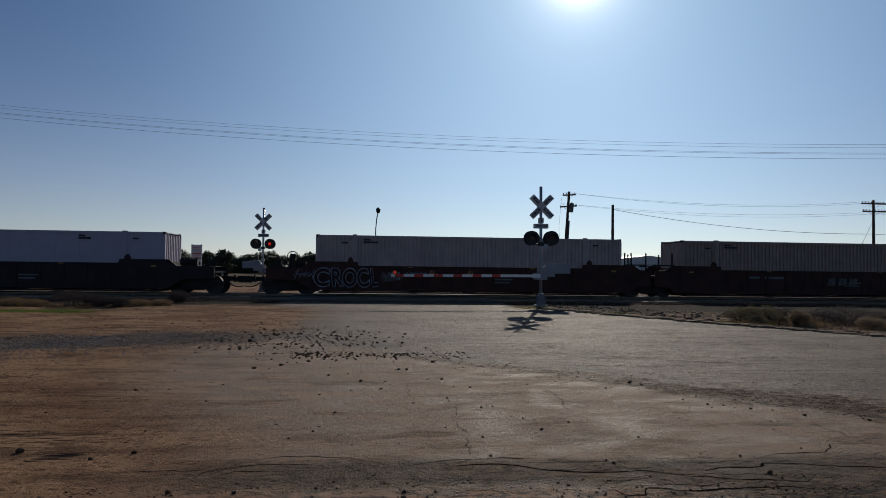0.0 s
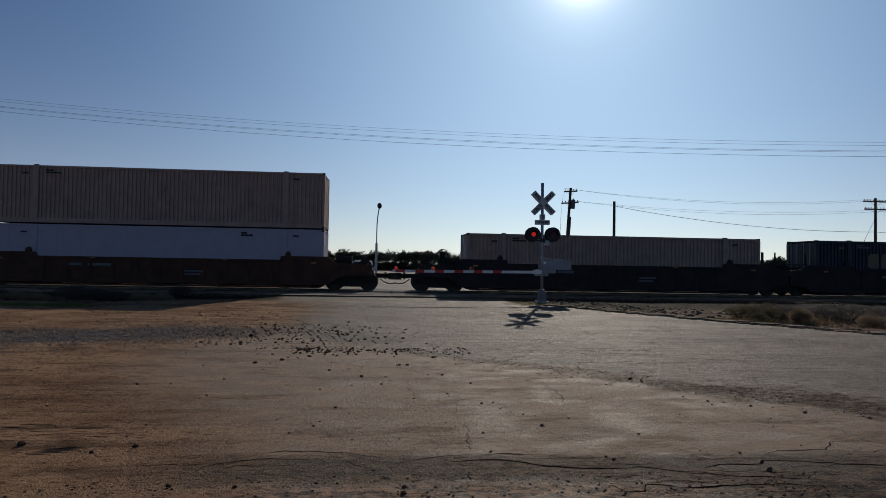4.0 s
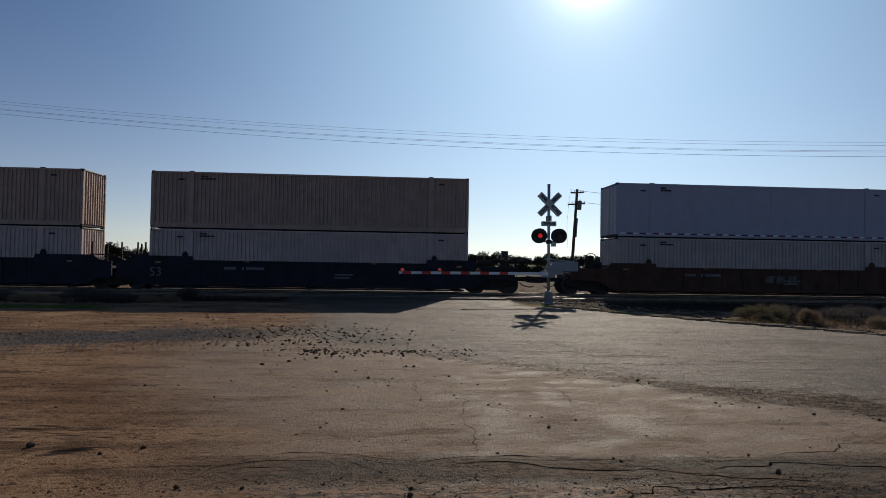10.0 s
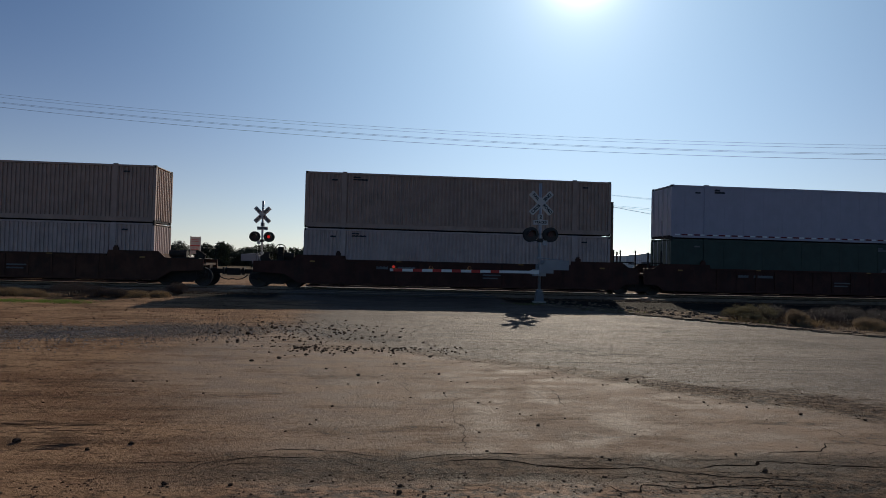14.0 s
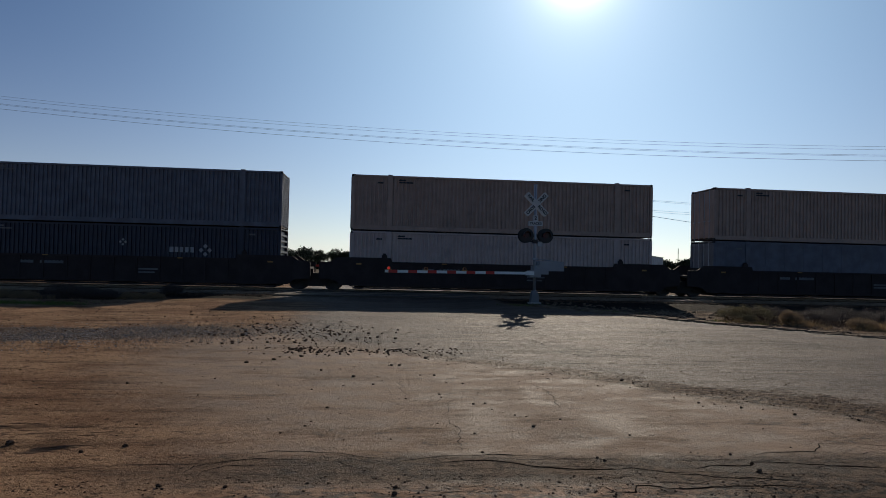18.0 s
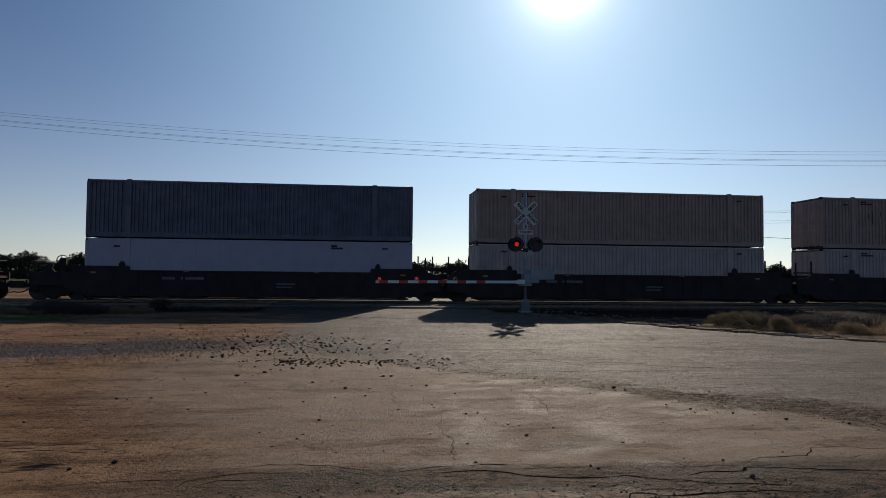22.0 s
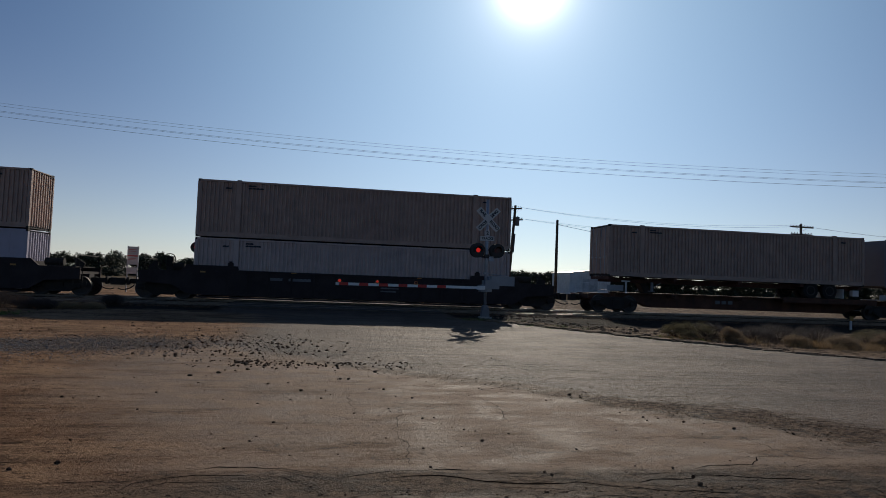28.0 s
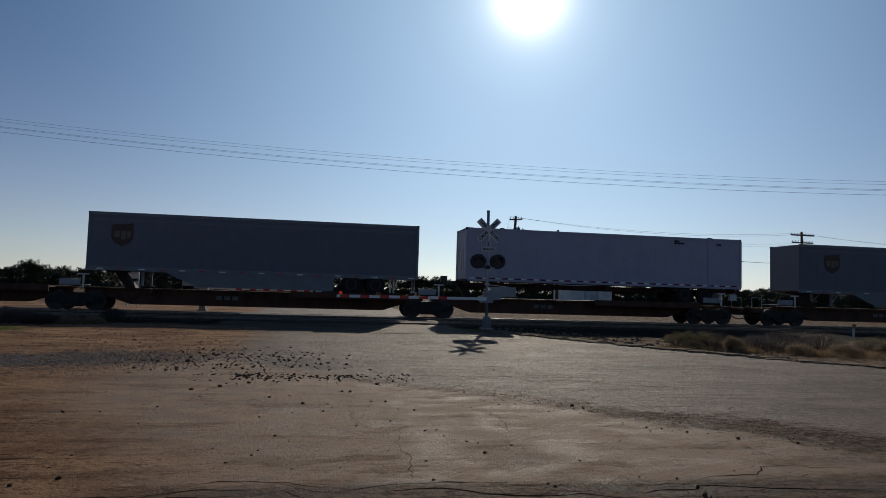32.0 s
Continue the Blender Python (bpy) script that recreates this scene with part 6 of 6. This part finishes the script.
# ---- poles and wires ----
def utility_pole(m, height, arms, label, lean=0.0, can=False, tilt=0.0, name="utility_pole"):
    t = thing(name, label, "utility pole", m @ pose(0, 0, 0, 0, lean, 0), "utility poles")
    part("pole", Geo().rod((0, 0, -1.0), (0, 0, height), 0.20, 12, 0.145), M["wood"], t, smooth=True)
    for z, half, turn in arms:
        a = part("crossarm", Geo().box(-half, half, -0.07, 0.07, -0.085, 0.085), M["wood"], t, at=pose(0, -0.14, z, 0, tilt, turn))
        for k in range(int(half * 2 / 0.42) + 1):
            x = -half + 0.12 + 0.42 * k
            if abs(x) < 0.15 or x > half:
                continue
            part("insulator", shared("insulator", M["ceramic"], lambda g: g.rod((0, 0, 0.06), (0, 0, 0.16), 0.018, 6).rod((0, 0, 0.14), (0, 0, 0.26), 0.055, 8, 0.04)), M["ceramic"], a, at=pose(x, 0, 0))
        for s in (-1, 1):
            part("arm_brace", Geo().rod((s * half * 0.55, -0.04, -0.05), (0, 0.05, -0.55), 0.018, 5), M["galv"], a)
    if can:
        part("transformer", Geo().rod((0.38, -0.1, height - 2.4), (0.38, -0.1, height - 1.35), 0.24, 14).rod((0.38, -0.1, height - 1.35), (0.38, -0.1, height - 1.2), 0.06, 8).box(0.05, 0.38, -0.16, -0.04, height - 1.9, height - 1.75), mat("transformer_grey", (0.12, 0.12, 0.12), 0.5), t, "grey pole transformer")
        part("drop_cable", Geo().tube([(-0.9, -0.2, height - 0.8), (-1.0, -0.2, height - 4), (-0.7, -0.2, height - 7)], 0.014, 4), M["wire"], t)
        part("cable_riser", Geo().box(0.12, 0.26, -0.2, -0.06, height - 5.6, height - 3.4), M["wire"], t)
    return t


utility_pole(pose(20.9, 75, 0), 10.75, ((10.35, 0.95, 24), (9.0, 1.15, 18)), "leaning wooden utility pole with two crossarms and transformer", 3.4, True, -9)
utility_pole(pose(26.8, 75, 0), 9.3, (), "plain wooden pole carrying one cable")
utility_pole(pose(59.55, 75, 0), 10.55, ((10.1, 1.75, 4), (9.15, 1.6, 4)), "wooden utility pole with two long crossarms")
utility_pole(pose(152, 300, 0), 12.6, ((12.1, 2.0, 0), (10.9, 1.8, 0), (9.7, 1.6, 0)), "distant wooden utility pole with three crossarms")
utility_pole(pose(142.5, 300, 0), 12.0, (), "distant bare wooden pole")
utility_pole(pose(100, 76, 0), 10.5, ((10.1, 1.75, 4), (9.15, 1.6, 4)), "wooden utility pole with two long crossarms")


def wire(name, a, b, sag, r, label, n=28):
    pts = []
    for k in range(n + 1):
        t = k / n
        p = Vector(a).lerp(Vector(b), t)
        p.z -= sag * 4 * t * (1 - t)
        pts.append(p)
    return solid(name, Geo().tube(pts, r, 4), M["wire"], label, "wire", group="overhead wires")


for dz, dx, sag in ((10.55, -0.8, 0.9), (10.5, 0.7, 1.0), (9.2, -1.0, 0.7), (9.15, 0.9, 0.9)):
    wire("power_wire", (21.3 + dx * 0.9, 75 + dx * 0.4, dz + 0.1), (59.5 + dx, 75, dz - 0.2), sag, 0.010, "thin power wire between wooden poles")
    wire("power_wire", (59.5 + dx, 75, dz - 0.2), (100 + dx, 76, dz - 0.2), sag, 0.010, "thin power wire between wooden poles")
wire("cable", (26.8, 75, 8.75), (59.5, 75, 6.4), 0.75, 0.024, "sagging black cable between wooden poles")
wire("cable", (59.5, 75, 6.4), (100, 76, 6.6), 0.5, 0.024, "sagging black cable between wooden poles")
wire("guy_wire", (59.5, 75, 8.0), (55.6, 75.3, 0.0), 0.0, 0.02, "steel guy wire bracing a pole")

# long wires that pass over the crossing, hung between two tall poles
def high_wire(x, dz):
    return Vector((x, 45 - 0.18 * x, 10.82 - 0.0557 * x + 0.000823 * x * x + dz))


for dz, r in ((0.0, 0.007), (-0.2, 0.007), (-0.55, 0.008), (-0.62, 0.007), (-0.92, 0.010)):
    solid("power_wire", Geo().tube([high_wire(-48 + 3.75 * k, dz) for k in range(30)], r, 4), M["wire"], "long thin power wire high over the crossing", "wire", group="overhead wires")
for x in (-48.0, 60.75):
    top = high_wire(x, 0.2)
    utility_pole(pose(top.x, top.y + 0.3, 0), top.z, ((top.z - 0.45, 1.0, 80), (top.z - 1.2, 1.0, 80)), "tall wooden pole holding the long wires")

# street lamp
lamp_post = thing("street_lamp", "slender grey street lamp with a single head", "street lamp", pose(-1.05, 85, 0))
part("lower_pole", Geo().rod((0, 0, -0.5), (0, 0, 4.15), 0.16, 12), M["galv"], lamp_post)
part("upper_pole", Geo().tube([(0, 0, 4.1), (0.02, 0, 6.6), (0.12, 0, 7.8), (0.28, 0, 8.75)], 0.07, 8), M["galv"], lamp_post)
part("lamp_head", Geo().lathe([(-0.25, 0.10), (-0.1, 0.26), (0.25, 0.30), (0.45, 0.16)], 14, pose(0.30, 0, 8.85, 75, 0, 0)), M["black"], lamp_post, "dark lamp head")

# notice board behind the tracks
board = thing("notice_board", "white notice board with red band on two posts", "sign", pose(-12.1, 44, 0))
for s in (-1, 1):
    part("post", Geo().box(s * 0.30 - 0.035, s * 0.30 + 0.035, -0.035, 0.035, -0.3, 2.95), M["galv"], board)
part("panel", Geo().box(-0.33, 0.33, -0.06, -0.036, 1.8, 2.93), M["sign"], board)
part("red_band", Geo().box(-0.31, 0.31, -0.066, -0.06, 2.31, 2.38), M["red"], board)
for z in (2.08, 2.18, 2.62, 2.72):
    part("text_bar", Geo().box(-0.24, 0.2, -0.066, -0.06, z, z + 0.028), M["red"], board)
part("lower_panel", Geo().box(-0.33, 0.33, -0.06, -0.036, 1.22, 1.62), M["sign"], board)

# shed
shed = thing("shed", "white corrugated metal shed with a low gable roof", "shed", pose(40.3, 100, 0))
for s in (-1, 1):
    part("side_wall", Geo().add(*(lambda q: (q.v, q.f))(Geo().box(s * 3.3 - 0.06, s * 3.3 + 0.06, -3.0, 5.0, -0.2, 3.45))), M["shed"], shed)
part("front_wall", Geo().strip(-3.24, 3.24, -0.2, 3.45, -3.0, -1, 0.3, 0.03).prism([(-3.3, 3.45), (3.3, 3.45), (0, 3.85)], -2.98, -2.9), M["shed"], shed)
part("back_wall", Geo().box(-3.24, 3.24, 4.95, 5.05, -0.2, 3.45), M["shed"], shed)
for s in (-1, 1):
    part("roof_sheet", Geo().prism([(0, 3.84), (s * 3.5, 3.42), (s * 3.5, 3.47), (0, 3.9)], -3.15, 5.15), M["roof"], shed)
part("roll_door", Geo().box(-1.2, 1.2, -3.06, -3.02, 0.0, 2.6), M["roof"], shed)

# raised utility box above the orchard
box = thing("utility_box", "dark square utility box on a thin post", "utility box", pose(22.3, 128, 0))
part("post", Geo().rod((0, 0, -0.5), (0, 0, 3.5), 0.1, 8), M["wood"], box)
part("cabinet", Geo().box(-0.65, 0.65, -0.4, 0.4, 3.45, 4.55), M["black"], box)
part("lid", Geo().box(-0.7, 0.7, -0.45, 0.45, 4.55, 4.6), M["cast"], box)

# low marker post by the verge
mk = thing("marker_post", "short white marker post with an amber plate", "marker post", pose(23.4, 26.2, 0))
part("post", Geo().box(-0.04, 0.04, -0.03, 0.03, -0.3, 0.62), M["sign"], mk)
part("plate", Geo().box(-0.1, 0.1, -0.045, -0.03, 0.46, 0.66), M["amber"], mk)


# waiting car on the far road
def waiting_car(m):
    t = thing("car", "white sport utility vehicle waiting at the far gate", "car", m)
    p = M["carpaint"]
    g = Geo()
    prof = [(-2.3, 0.35), (2.3, 0.35), (2.35, 0.75), (2.2, 1.02), (1.2, 1.08), (0.65, 1.62), (-1.9, 1.66), (-2.3, 1.1)]
    g.prism([(x, z) for x, z in prof[:5]] + [(-2.3, 1.1)], -0.9, 0.9)
    g2 = Geo()
    g2.add([(1.2, -0.85, 1.07), (1.2, 0.85, 1.07), (0.6, 0.68, 1.6), (0.6, -0.68, 1.6), (-2.25, -0.85, 1.08), (-2.25, 0.85, 1.08), (-1.9, 0.68, 1.64), (-1.9, -0.68, 1.64)], [(0, 1, 2, 3), (4, 7, 6, 5), (0, 3, 7, 4), (1, 5, 6, 2), (0, 4, 5, 1)])
    body = part("body", g, p, t)
    part("cabin_glass", g2, M["glass"], t, "dark window glass")
    part("roof", Geo().add([(0.62, -0.69, 1.6), (0.62, 0.69, 1.6), (-1.92, 0.69, 1.64), (-1.92, -0.69, 1.64), (0.5, -0.6, 1.69), (0.5, 0.6, 1.69), (-1.8, 0.6, 1.72), (-1.8, -0.6, 1.72)], [(0, 1, 5, 4), (1, 2, 6, 5), (2, 3, 7, 6), (3, 0, 4, 7), (4, 5, 6, 7), (0, 3, 2, 1)]), p, t)
    for s in (-1, 1):
        part("pillar", Geo().rod((1.2, s * 0.85, 1.06), (0.6, s * 0.69, 1.62), 0.04, 6).rod((-2.25, s * 0.85, 1.06), (-1.9, s * 0.69, 1.64), 0.05, 6), p, t)
        part("mirror", Geo().box(0.75, 0.92, s * 0.98 - 0.08, s * 0.98 + 0.08, 1.08, 1.22), p, t)
        part("headlight", Geo().box(2.24, 2.36, s * 0.66 - 0.17, s * 0.66 + 0.17, 0.82, 0.88), M["tapewhite"], t)
        for x in (-1.45, 1.45):
            w = part("wheel", shared("car_tyre", M["tyre"], lambda q: q.lathe([(-0.1, 0.22), (-0.11, 0.32), (-0.08, 0.35), (0.08, 0.35), (0.11, 0.32), (0.1, 0.22)], 20)), M["tyre"], t, at=pose(x, s * 0.82, 0.35))
            part("rim", shared("car_rim", M["alum"], lambda q: q.lathe([(-0.09, 0.05), (-0.09, 0.22), (0.09, 0.22), (0.09, 0.05)], 14)), M["alum"], w)
    part("grille", Geo().box(2.33, 2.37, -0.45, 0.45, 0.55, 0.85), M["black"], t)
    part("bumper", Geo().box(2.2, 2.42, -0.88, 0.88, 0.36, 0.54), M["black"], t)
    return t


waiting_car(pose(-1.75, 53, 0.06, 0, 0, -90))


# ---- plants ----
def leaf_quads(g, centre, spread, n, size, r, flat=1.0):
    for _ in range(n):
        while True:
            p = Vector((r.uniform(-1, 1), r.uniform(-1, 1), r.uniform(-1, 1)))
            if 0.15 < p.length < 1:
                break
        c = Vector(centre) + Vector((p.x * spread, p.y * spread, p.z * spread * flat))
        u = Vector((r.gauss(0, 1), r.gauss(0, 1), r.gauss(0, 1))).normalized()
        w = u.orthogonal().normalized() * size * r.uniform(0.5, 1.1)
        u = u * size * r.uniform(0.7, 1.6)
        g.add([c - u, c + w * 0.6, c + u, c - w * 0.6], [(0, 1, 2, 3)])


TREE_MESHES = []


def orchard_trees():
    r = random.Random(31)
    for v in range(5):
        trunk, crown = Geo(), Geo()
        h = r.uniform(3.5, 4.3)
        trunk.rod((0, 0, -0.3), (0.05, 0, 1.1), 0.17, 8, 0.12)
        for k in range(7):
            a = k * math.tau / 7 + r.uniform(-0.3, 0.3)
            q = r.uniform(0.8, 1.5)
            tip = Vector((q * math.cos(a), q * math.sin(a), r.uniform(2.2, h - 0.6)))
            trunk.rod((0.05, 0, 1.0), tip, 0.07, 6, 0.025)
            leaf_quads(crown, tip, r.uniform(0.7, 1.0), 110, 0.17, r, 0.8)
            leaf_quads(crown, tip + Vector((0, 0, 0.4)), 0.55, 40, 0.14, r, 1.1)
        leaf_quads(crown, (0, 0, h * 0.62), 1.5, 260, 0.2, r, 0.8)
        for k in range(14):
            a = r.uniform(0, math.tau)
            q = r.uniform(0, 1.2)
            base = Vector((q * math.cos(a), q * math.sin(a), h - 0.9))
            leaf_quads(crown, base + Vector((r.gauss(0, 0.15), 0, r.uniform(0.3, 0.95))), 0.25, 16, 0.12, r, 1.6)
        leaf_quads(crown, (0, 0, 0.75), 1.8, 560, 0.28, r, 0.55)
        TREE_MESHES.append((trunk.mesh("trunk", M["bark"]), crown.mesh("crown", M["leaf"])))
    for row, (y, x0, x1, step) in enumerate(((138, -92, 150, 3.1), (146, -96, 158, 3.3))):
        x = x0
        while x < x1:
            trunk, crown = TREE_MESHES[r.randrange(5)]
            m = pose(x + r.uniform(-0.5, 0.5), y + r.uniform(-1.2, 1.2), 0.0, 0, 0, r.uniform(0, 360)) @ Matrix.Scale(r.uniform(0.88, 1.1), 4)
            t = thing("orchard_tree", "dark leafy orchard tree in a long row", "tree", m, "orchard row")
            part("trunk", trunk, M["bark"], t)
            part("crown", crown, M["leaf"], t)
            x += step
    # taller palm-like and loose trees to the left
    for x, y, sc in ((-36, 120, 1.0), (-30, 126, 1.05), (-50, 122, 1.1), (-61, 126, 1.15), (-21, 128, 0.98), (-14, 128, 1.0)):
        trunk, crown = TREE_MESHES[r.randrange(5)]
        t = thing("shade_tree", "dark bushy tree standing before the orchard", "tree", pose(x, y, 0, 0, 0, r.uniform(0, 360)) @ Matrix.Scale(sc, 4), "loose trees")
        part("trunk", trunk, M["bark"], t)
        part("crown", crown, M["leaf"], t)


orchard_trees()


def brush(x, y, wide, high, material, label, seed):
    r = random.Random(seed)
    t = thing("bush", label, "bush", pose(x, y, ground_z(x, y) if y < 30 else 0.06), "bushes by the tracks")
    stems, leaves = Geo(), Geo()
    for _ in range(110):
        a = r.uniform(0, math.tau)
        q = math.sqrt(r.random()) * wide
        tip = Vector((q * math.cos(a), q * 0.8 * math.sin(a), high * r.uniform(0.55, 1.0) * (1 - 0.45 * (q / wide) ** 2)))
        foot = Vector((tip.x * 0.35, tip.y * 0.35, -0.03))
        mid = foot.lerp(tip, 0.55) + Vector((r.gauss(0, 0.04), r.gauss(0, 0.04), 0.04))
        stems.rod(foot, mid, 0.006, 3, 0.004).rod(mid, tip, 0.004, 3, 0.001)
        leaf_quads(leaves, mid.lerp(tip, 0.7), 0.12, 56, 0.014, r, 0.9)
    part("stem", stems, M["twig"], t)
    part("foliage", leaves, M[material], t)


def tufts(name, spots, n, high, material, label, seed):
    """Thin blades of grass, many to a patch."""
    r = random.Random(seed)
    v, f = [], []
    for x0, y0, rx, ry, share in spots:
        for _ in range(int(n * share)):
            x, y = r.gauss(x0, rx), r.gauss(y0, ry)
            z = (ground_z(x, y) if y < 30 else 0.06) - 0.01
            k = r.randrange(5, 11)
            tall = min(1.5, r.lognormvariate(-0.35, 0.5))
            for _ in range(k):
                h = high * tall * r.uniform(0.5, 1.1)
                a = r.uniform(0, math.tau)
                dx, dy = math.cos(a) * 0.003, math.sin(a) * 0.003
                lx, ly = r.gauss(0, 0.6) * h, r.gauss(0, 0.5) * h
                bx, by = x + r.gauss(0, 0.03), y + r.gauss(0, 0.03)
                i = len(v)
                v += [(bx - dx, by - dy, z), (bx + dx, by + dy, z), (bx + lx * 0.4 + dx * 0.8, by + ly * 0.4 + dy * 0.8, z + h * 0.6), (bx + lx * 0.4 - dx * 0.8, by + ly * 0.4 - dy * 0.8, z + h * 0.6), (bx + lx, by + ly, z + h)]
                f += [(i, i + 1, i + 2, i + 3), (i + 3, i + 2, i + 4)]
    g = Geo()
    g.v, g.f = v, f
    solid(name, g, M[material], label, "grass", kind="stuff")


for i, (x, y, w, h, mt) in enumerate(((-11.2, 25.2, 0.85, 0.62, "twig"), (-8.4, 28.2, 0.45, 0.5, "twig"), (-10.3, 25.0, 0.5, 0.4, "twig"), (-14.2, 25.4, 0.6, 0.4, "twig"), (-9.6, 24.9, 0.4, 0.35, "twig"), (-12.4, 24.7, 0.5, 0.28, "straw"), (-9.0, 25.2, 0.45, 0.25, "straw"), (-8.3, 25.6, 0.4, 0.22, "straw"), (-13.3, 25.0, 0.5, 0.3, "straw"), (-15.3, 25.2, 0.6, 0.35, "straw"),
                                      (11.6, 20.4, 0.6, 0.5, "sage"), (12.0, 20.0, 0.8, 0.6, "sage"), (12.9, 20.6, 0.8, 0.55, "twig"), (13.7, 19.4, 0.75, 0.55, "twig"), (14.9, 20.0, 0.9, 0.6, "twig"),
                                      (16.2, 19.6, 0.9, 0.6, "twig"), (17.2, 18.4, 0.7, 0.6, "sage"), (18.5, 18.8, 0.9, 0.55, "twig"), (19.8, 17.6, 0.9, 0.6, "sage"), (21.5, 17.5, 1.0, 0.6, "twig"), (12.6, 18.9, 0.35, 0.5, "straw"), (16.9, 17.6, 0.4, 0.5, "straw"), (14.2, 18.0, 0.45, 0.32, "straw"), (15.4, 17.6, 0.5, 0.36, "straw"), (18.2, 16.7, 0.55, 0.35, "straw"), (19.6, 16.0, 0.6, 0.4, "straw"), (11.6, 19.6, 0.4, 0.25, "sage"))):
    brush(x, y, w, h, mt, {"twig": "dark dry twiggy bush beside the tracks", "sage": "grey-green brush on the road's verge", "straw": "yellow dry weed clump on the verge"}[mt], 100 + i)
tufts("dry_grass", ((-9.2, 25.1, 0.35, 0.2, 0.012), (-11.9, 24.8, 0.3, 0.2, 0.015), (-13.4, 25.2, 0.4, 0.2, 0.012), (12.9, 18.7, 0.25, 0.3, 0.05), (14.4, 17.9, 0.35, 0.3, 0.07), (15.6, 17.5, 0.7, 0.4, 0.16), (17.0, 17.0, 0.5, 0.35, 0.10), (18.6, 16.3, 0.9, 0.4, 0.16), (20.5, 15.4, 0.8, 0.4, 0.12), (11.4, 19.4, 0.4, 0.3, 0.04)), 3600, 0.20, "straw", "dry yellow grass along the verge", 41)
tufts("dead_weeds", ((-10.9, 25.3, 0.9, 0.4, 0.16), (-13.6, 25.5, 0.8, 0.4, 0.06), (13.0, 19.5, 0.8, 0.6, 0.22), (15.5, 18.6, 1.5, 0.7, 0.3), (19.0, 17.4, 1.6, 0.7, 0.25), (9.0, 22.6, 0.9, 0.5, 0.02)), 2600, 0.13, "twig", "dark dead weeds along the verge", 43)
tufts("green_grass", ((-12.9, 22.7, 1.2, 0.25, 0.5), (-10.6, 23.1, 0.5, 0.2, 0.14), (6.0, 25.6, 0.7, 0.4, 0.06), (8.4, 23.0, 0.7, 0.3, 0.04), (11.6, 19.5, 0.6, 0.4, 0.12)), 2600, 0.07, "grass", "short green weeds along the verge", 42)


# ---- what moves ----
DARK_FLASHES = (0.05, 2.0, 14.0, 18.0, 19.0, 21.0, 24.0, 26.0, 30.0, 31.97)


def motions():
    times = [0.0, 2.0, 4.0, 6.0, 8.0, 10.0, 12.0, 14.0, 16.0, 18.0, 20.0, 22.0, 24.0, 25.5, 26.5, 27.0, 27.5, 28.0, 28.5, 29.5, 31.0, 31.5, 32.0]
    way = [(t, travelled(t)) for t in times]
    for ob, s, z in MOVING:
        walk(ob, [(t, pose(s - d, YT, z)) for t, d in way])
    # wheels roll while they pass the crossing
    for ob, x, s in WHEELS:
        first, last = None, None
        for k in range(0, 32 * 30 + 1):
            d = s - travelled(k / 30)
            if -32 < d < 42:
                first = k if first is None else first
                last = k
        if first is None:
            continue
        rows, base = [], travelled(first / 30)
        if first > 0:
            rows.append((0.0, pose(x, 0, WHEEL_R)))
        for k in range(first, last + 1):
            rows.append((k / 30, pose(x, 0, WHEEL_R) @ Matrix.Rotation(-(travelled(k / 30) - base) / WHEEL_R, 4, "Y")))
        if last < 32 * 30:
            rows.append((32.0, rows[-1][1]))
        walk(ob, rows)
    # flashing lamps: an added turn shows each lens's lit face, then its dull one
    for ob, m, phase in FLASHERS:
        half = 1.194 / 2
        t = phase - 2.388
        rows, shown = [], None
        dark = DARK_FLASHES if ob.parent.parent.location.y < 30 else ()
        while t < 31.9:
            # strobed diodes look dark through some of their flashes; dull face stays out
            lit = round((t - phase) / half) % 2 == 0 and not any(t < q < t + half for q in dark)
            if shown is None or t <= 0.1:
                shown = lit
                turn = 0.0 if lit else math.pi
                rows = [(0.0, m @ Matrix.Rotation(turn, 4, "Z"))]
            elif lit != shown:
                shown = lit
                for k, q in ((-0.0667, 0.0), (-0.0333, 0.34), (0.0, 0.66), (0.0333, 1.0)):
                    rows.append((t + k, m @ Matrix.Rotation(turn + math.pi * q, 4, "Z")))
                turn += math.pi
            t += half
        rows.append((32.0, m @ Matrix.Rotation(turn, 4, "Z")))
        walk(ob, rows)


motions()
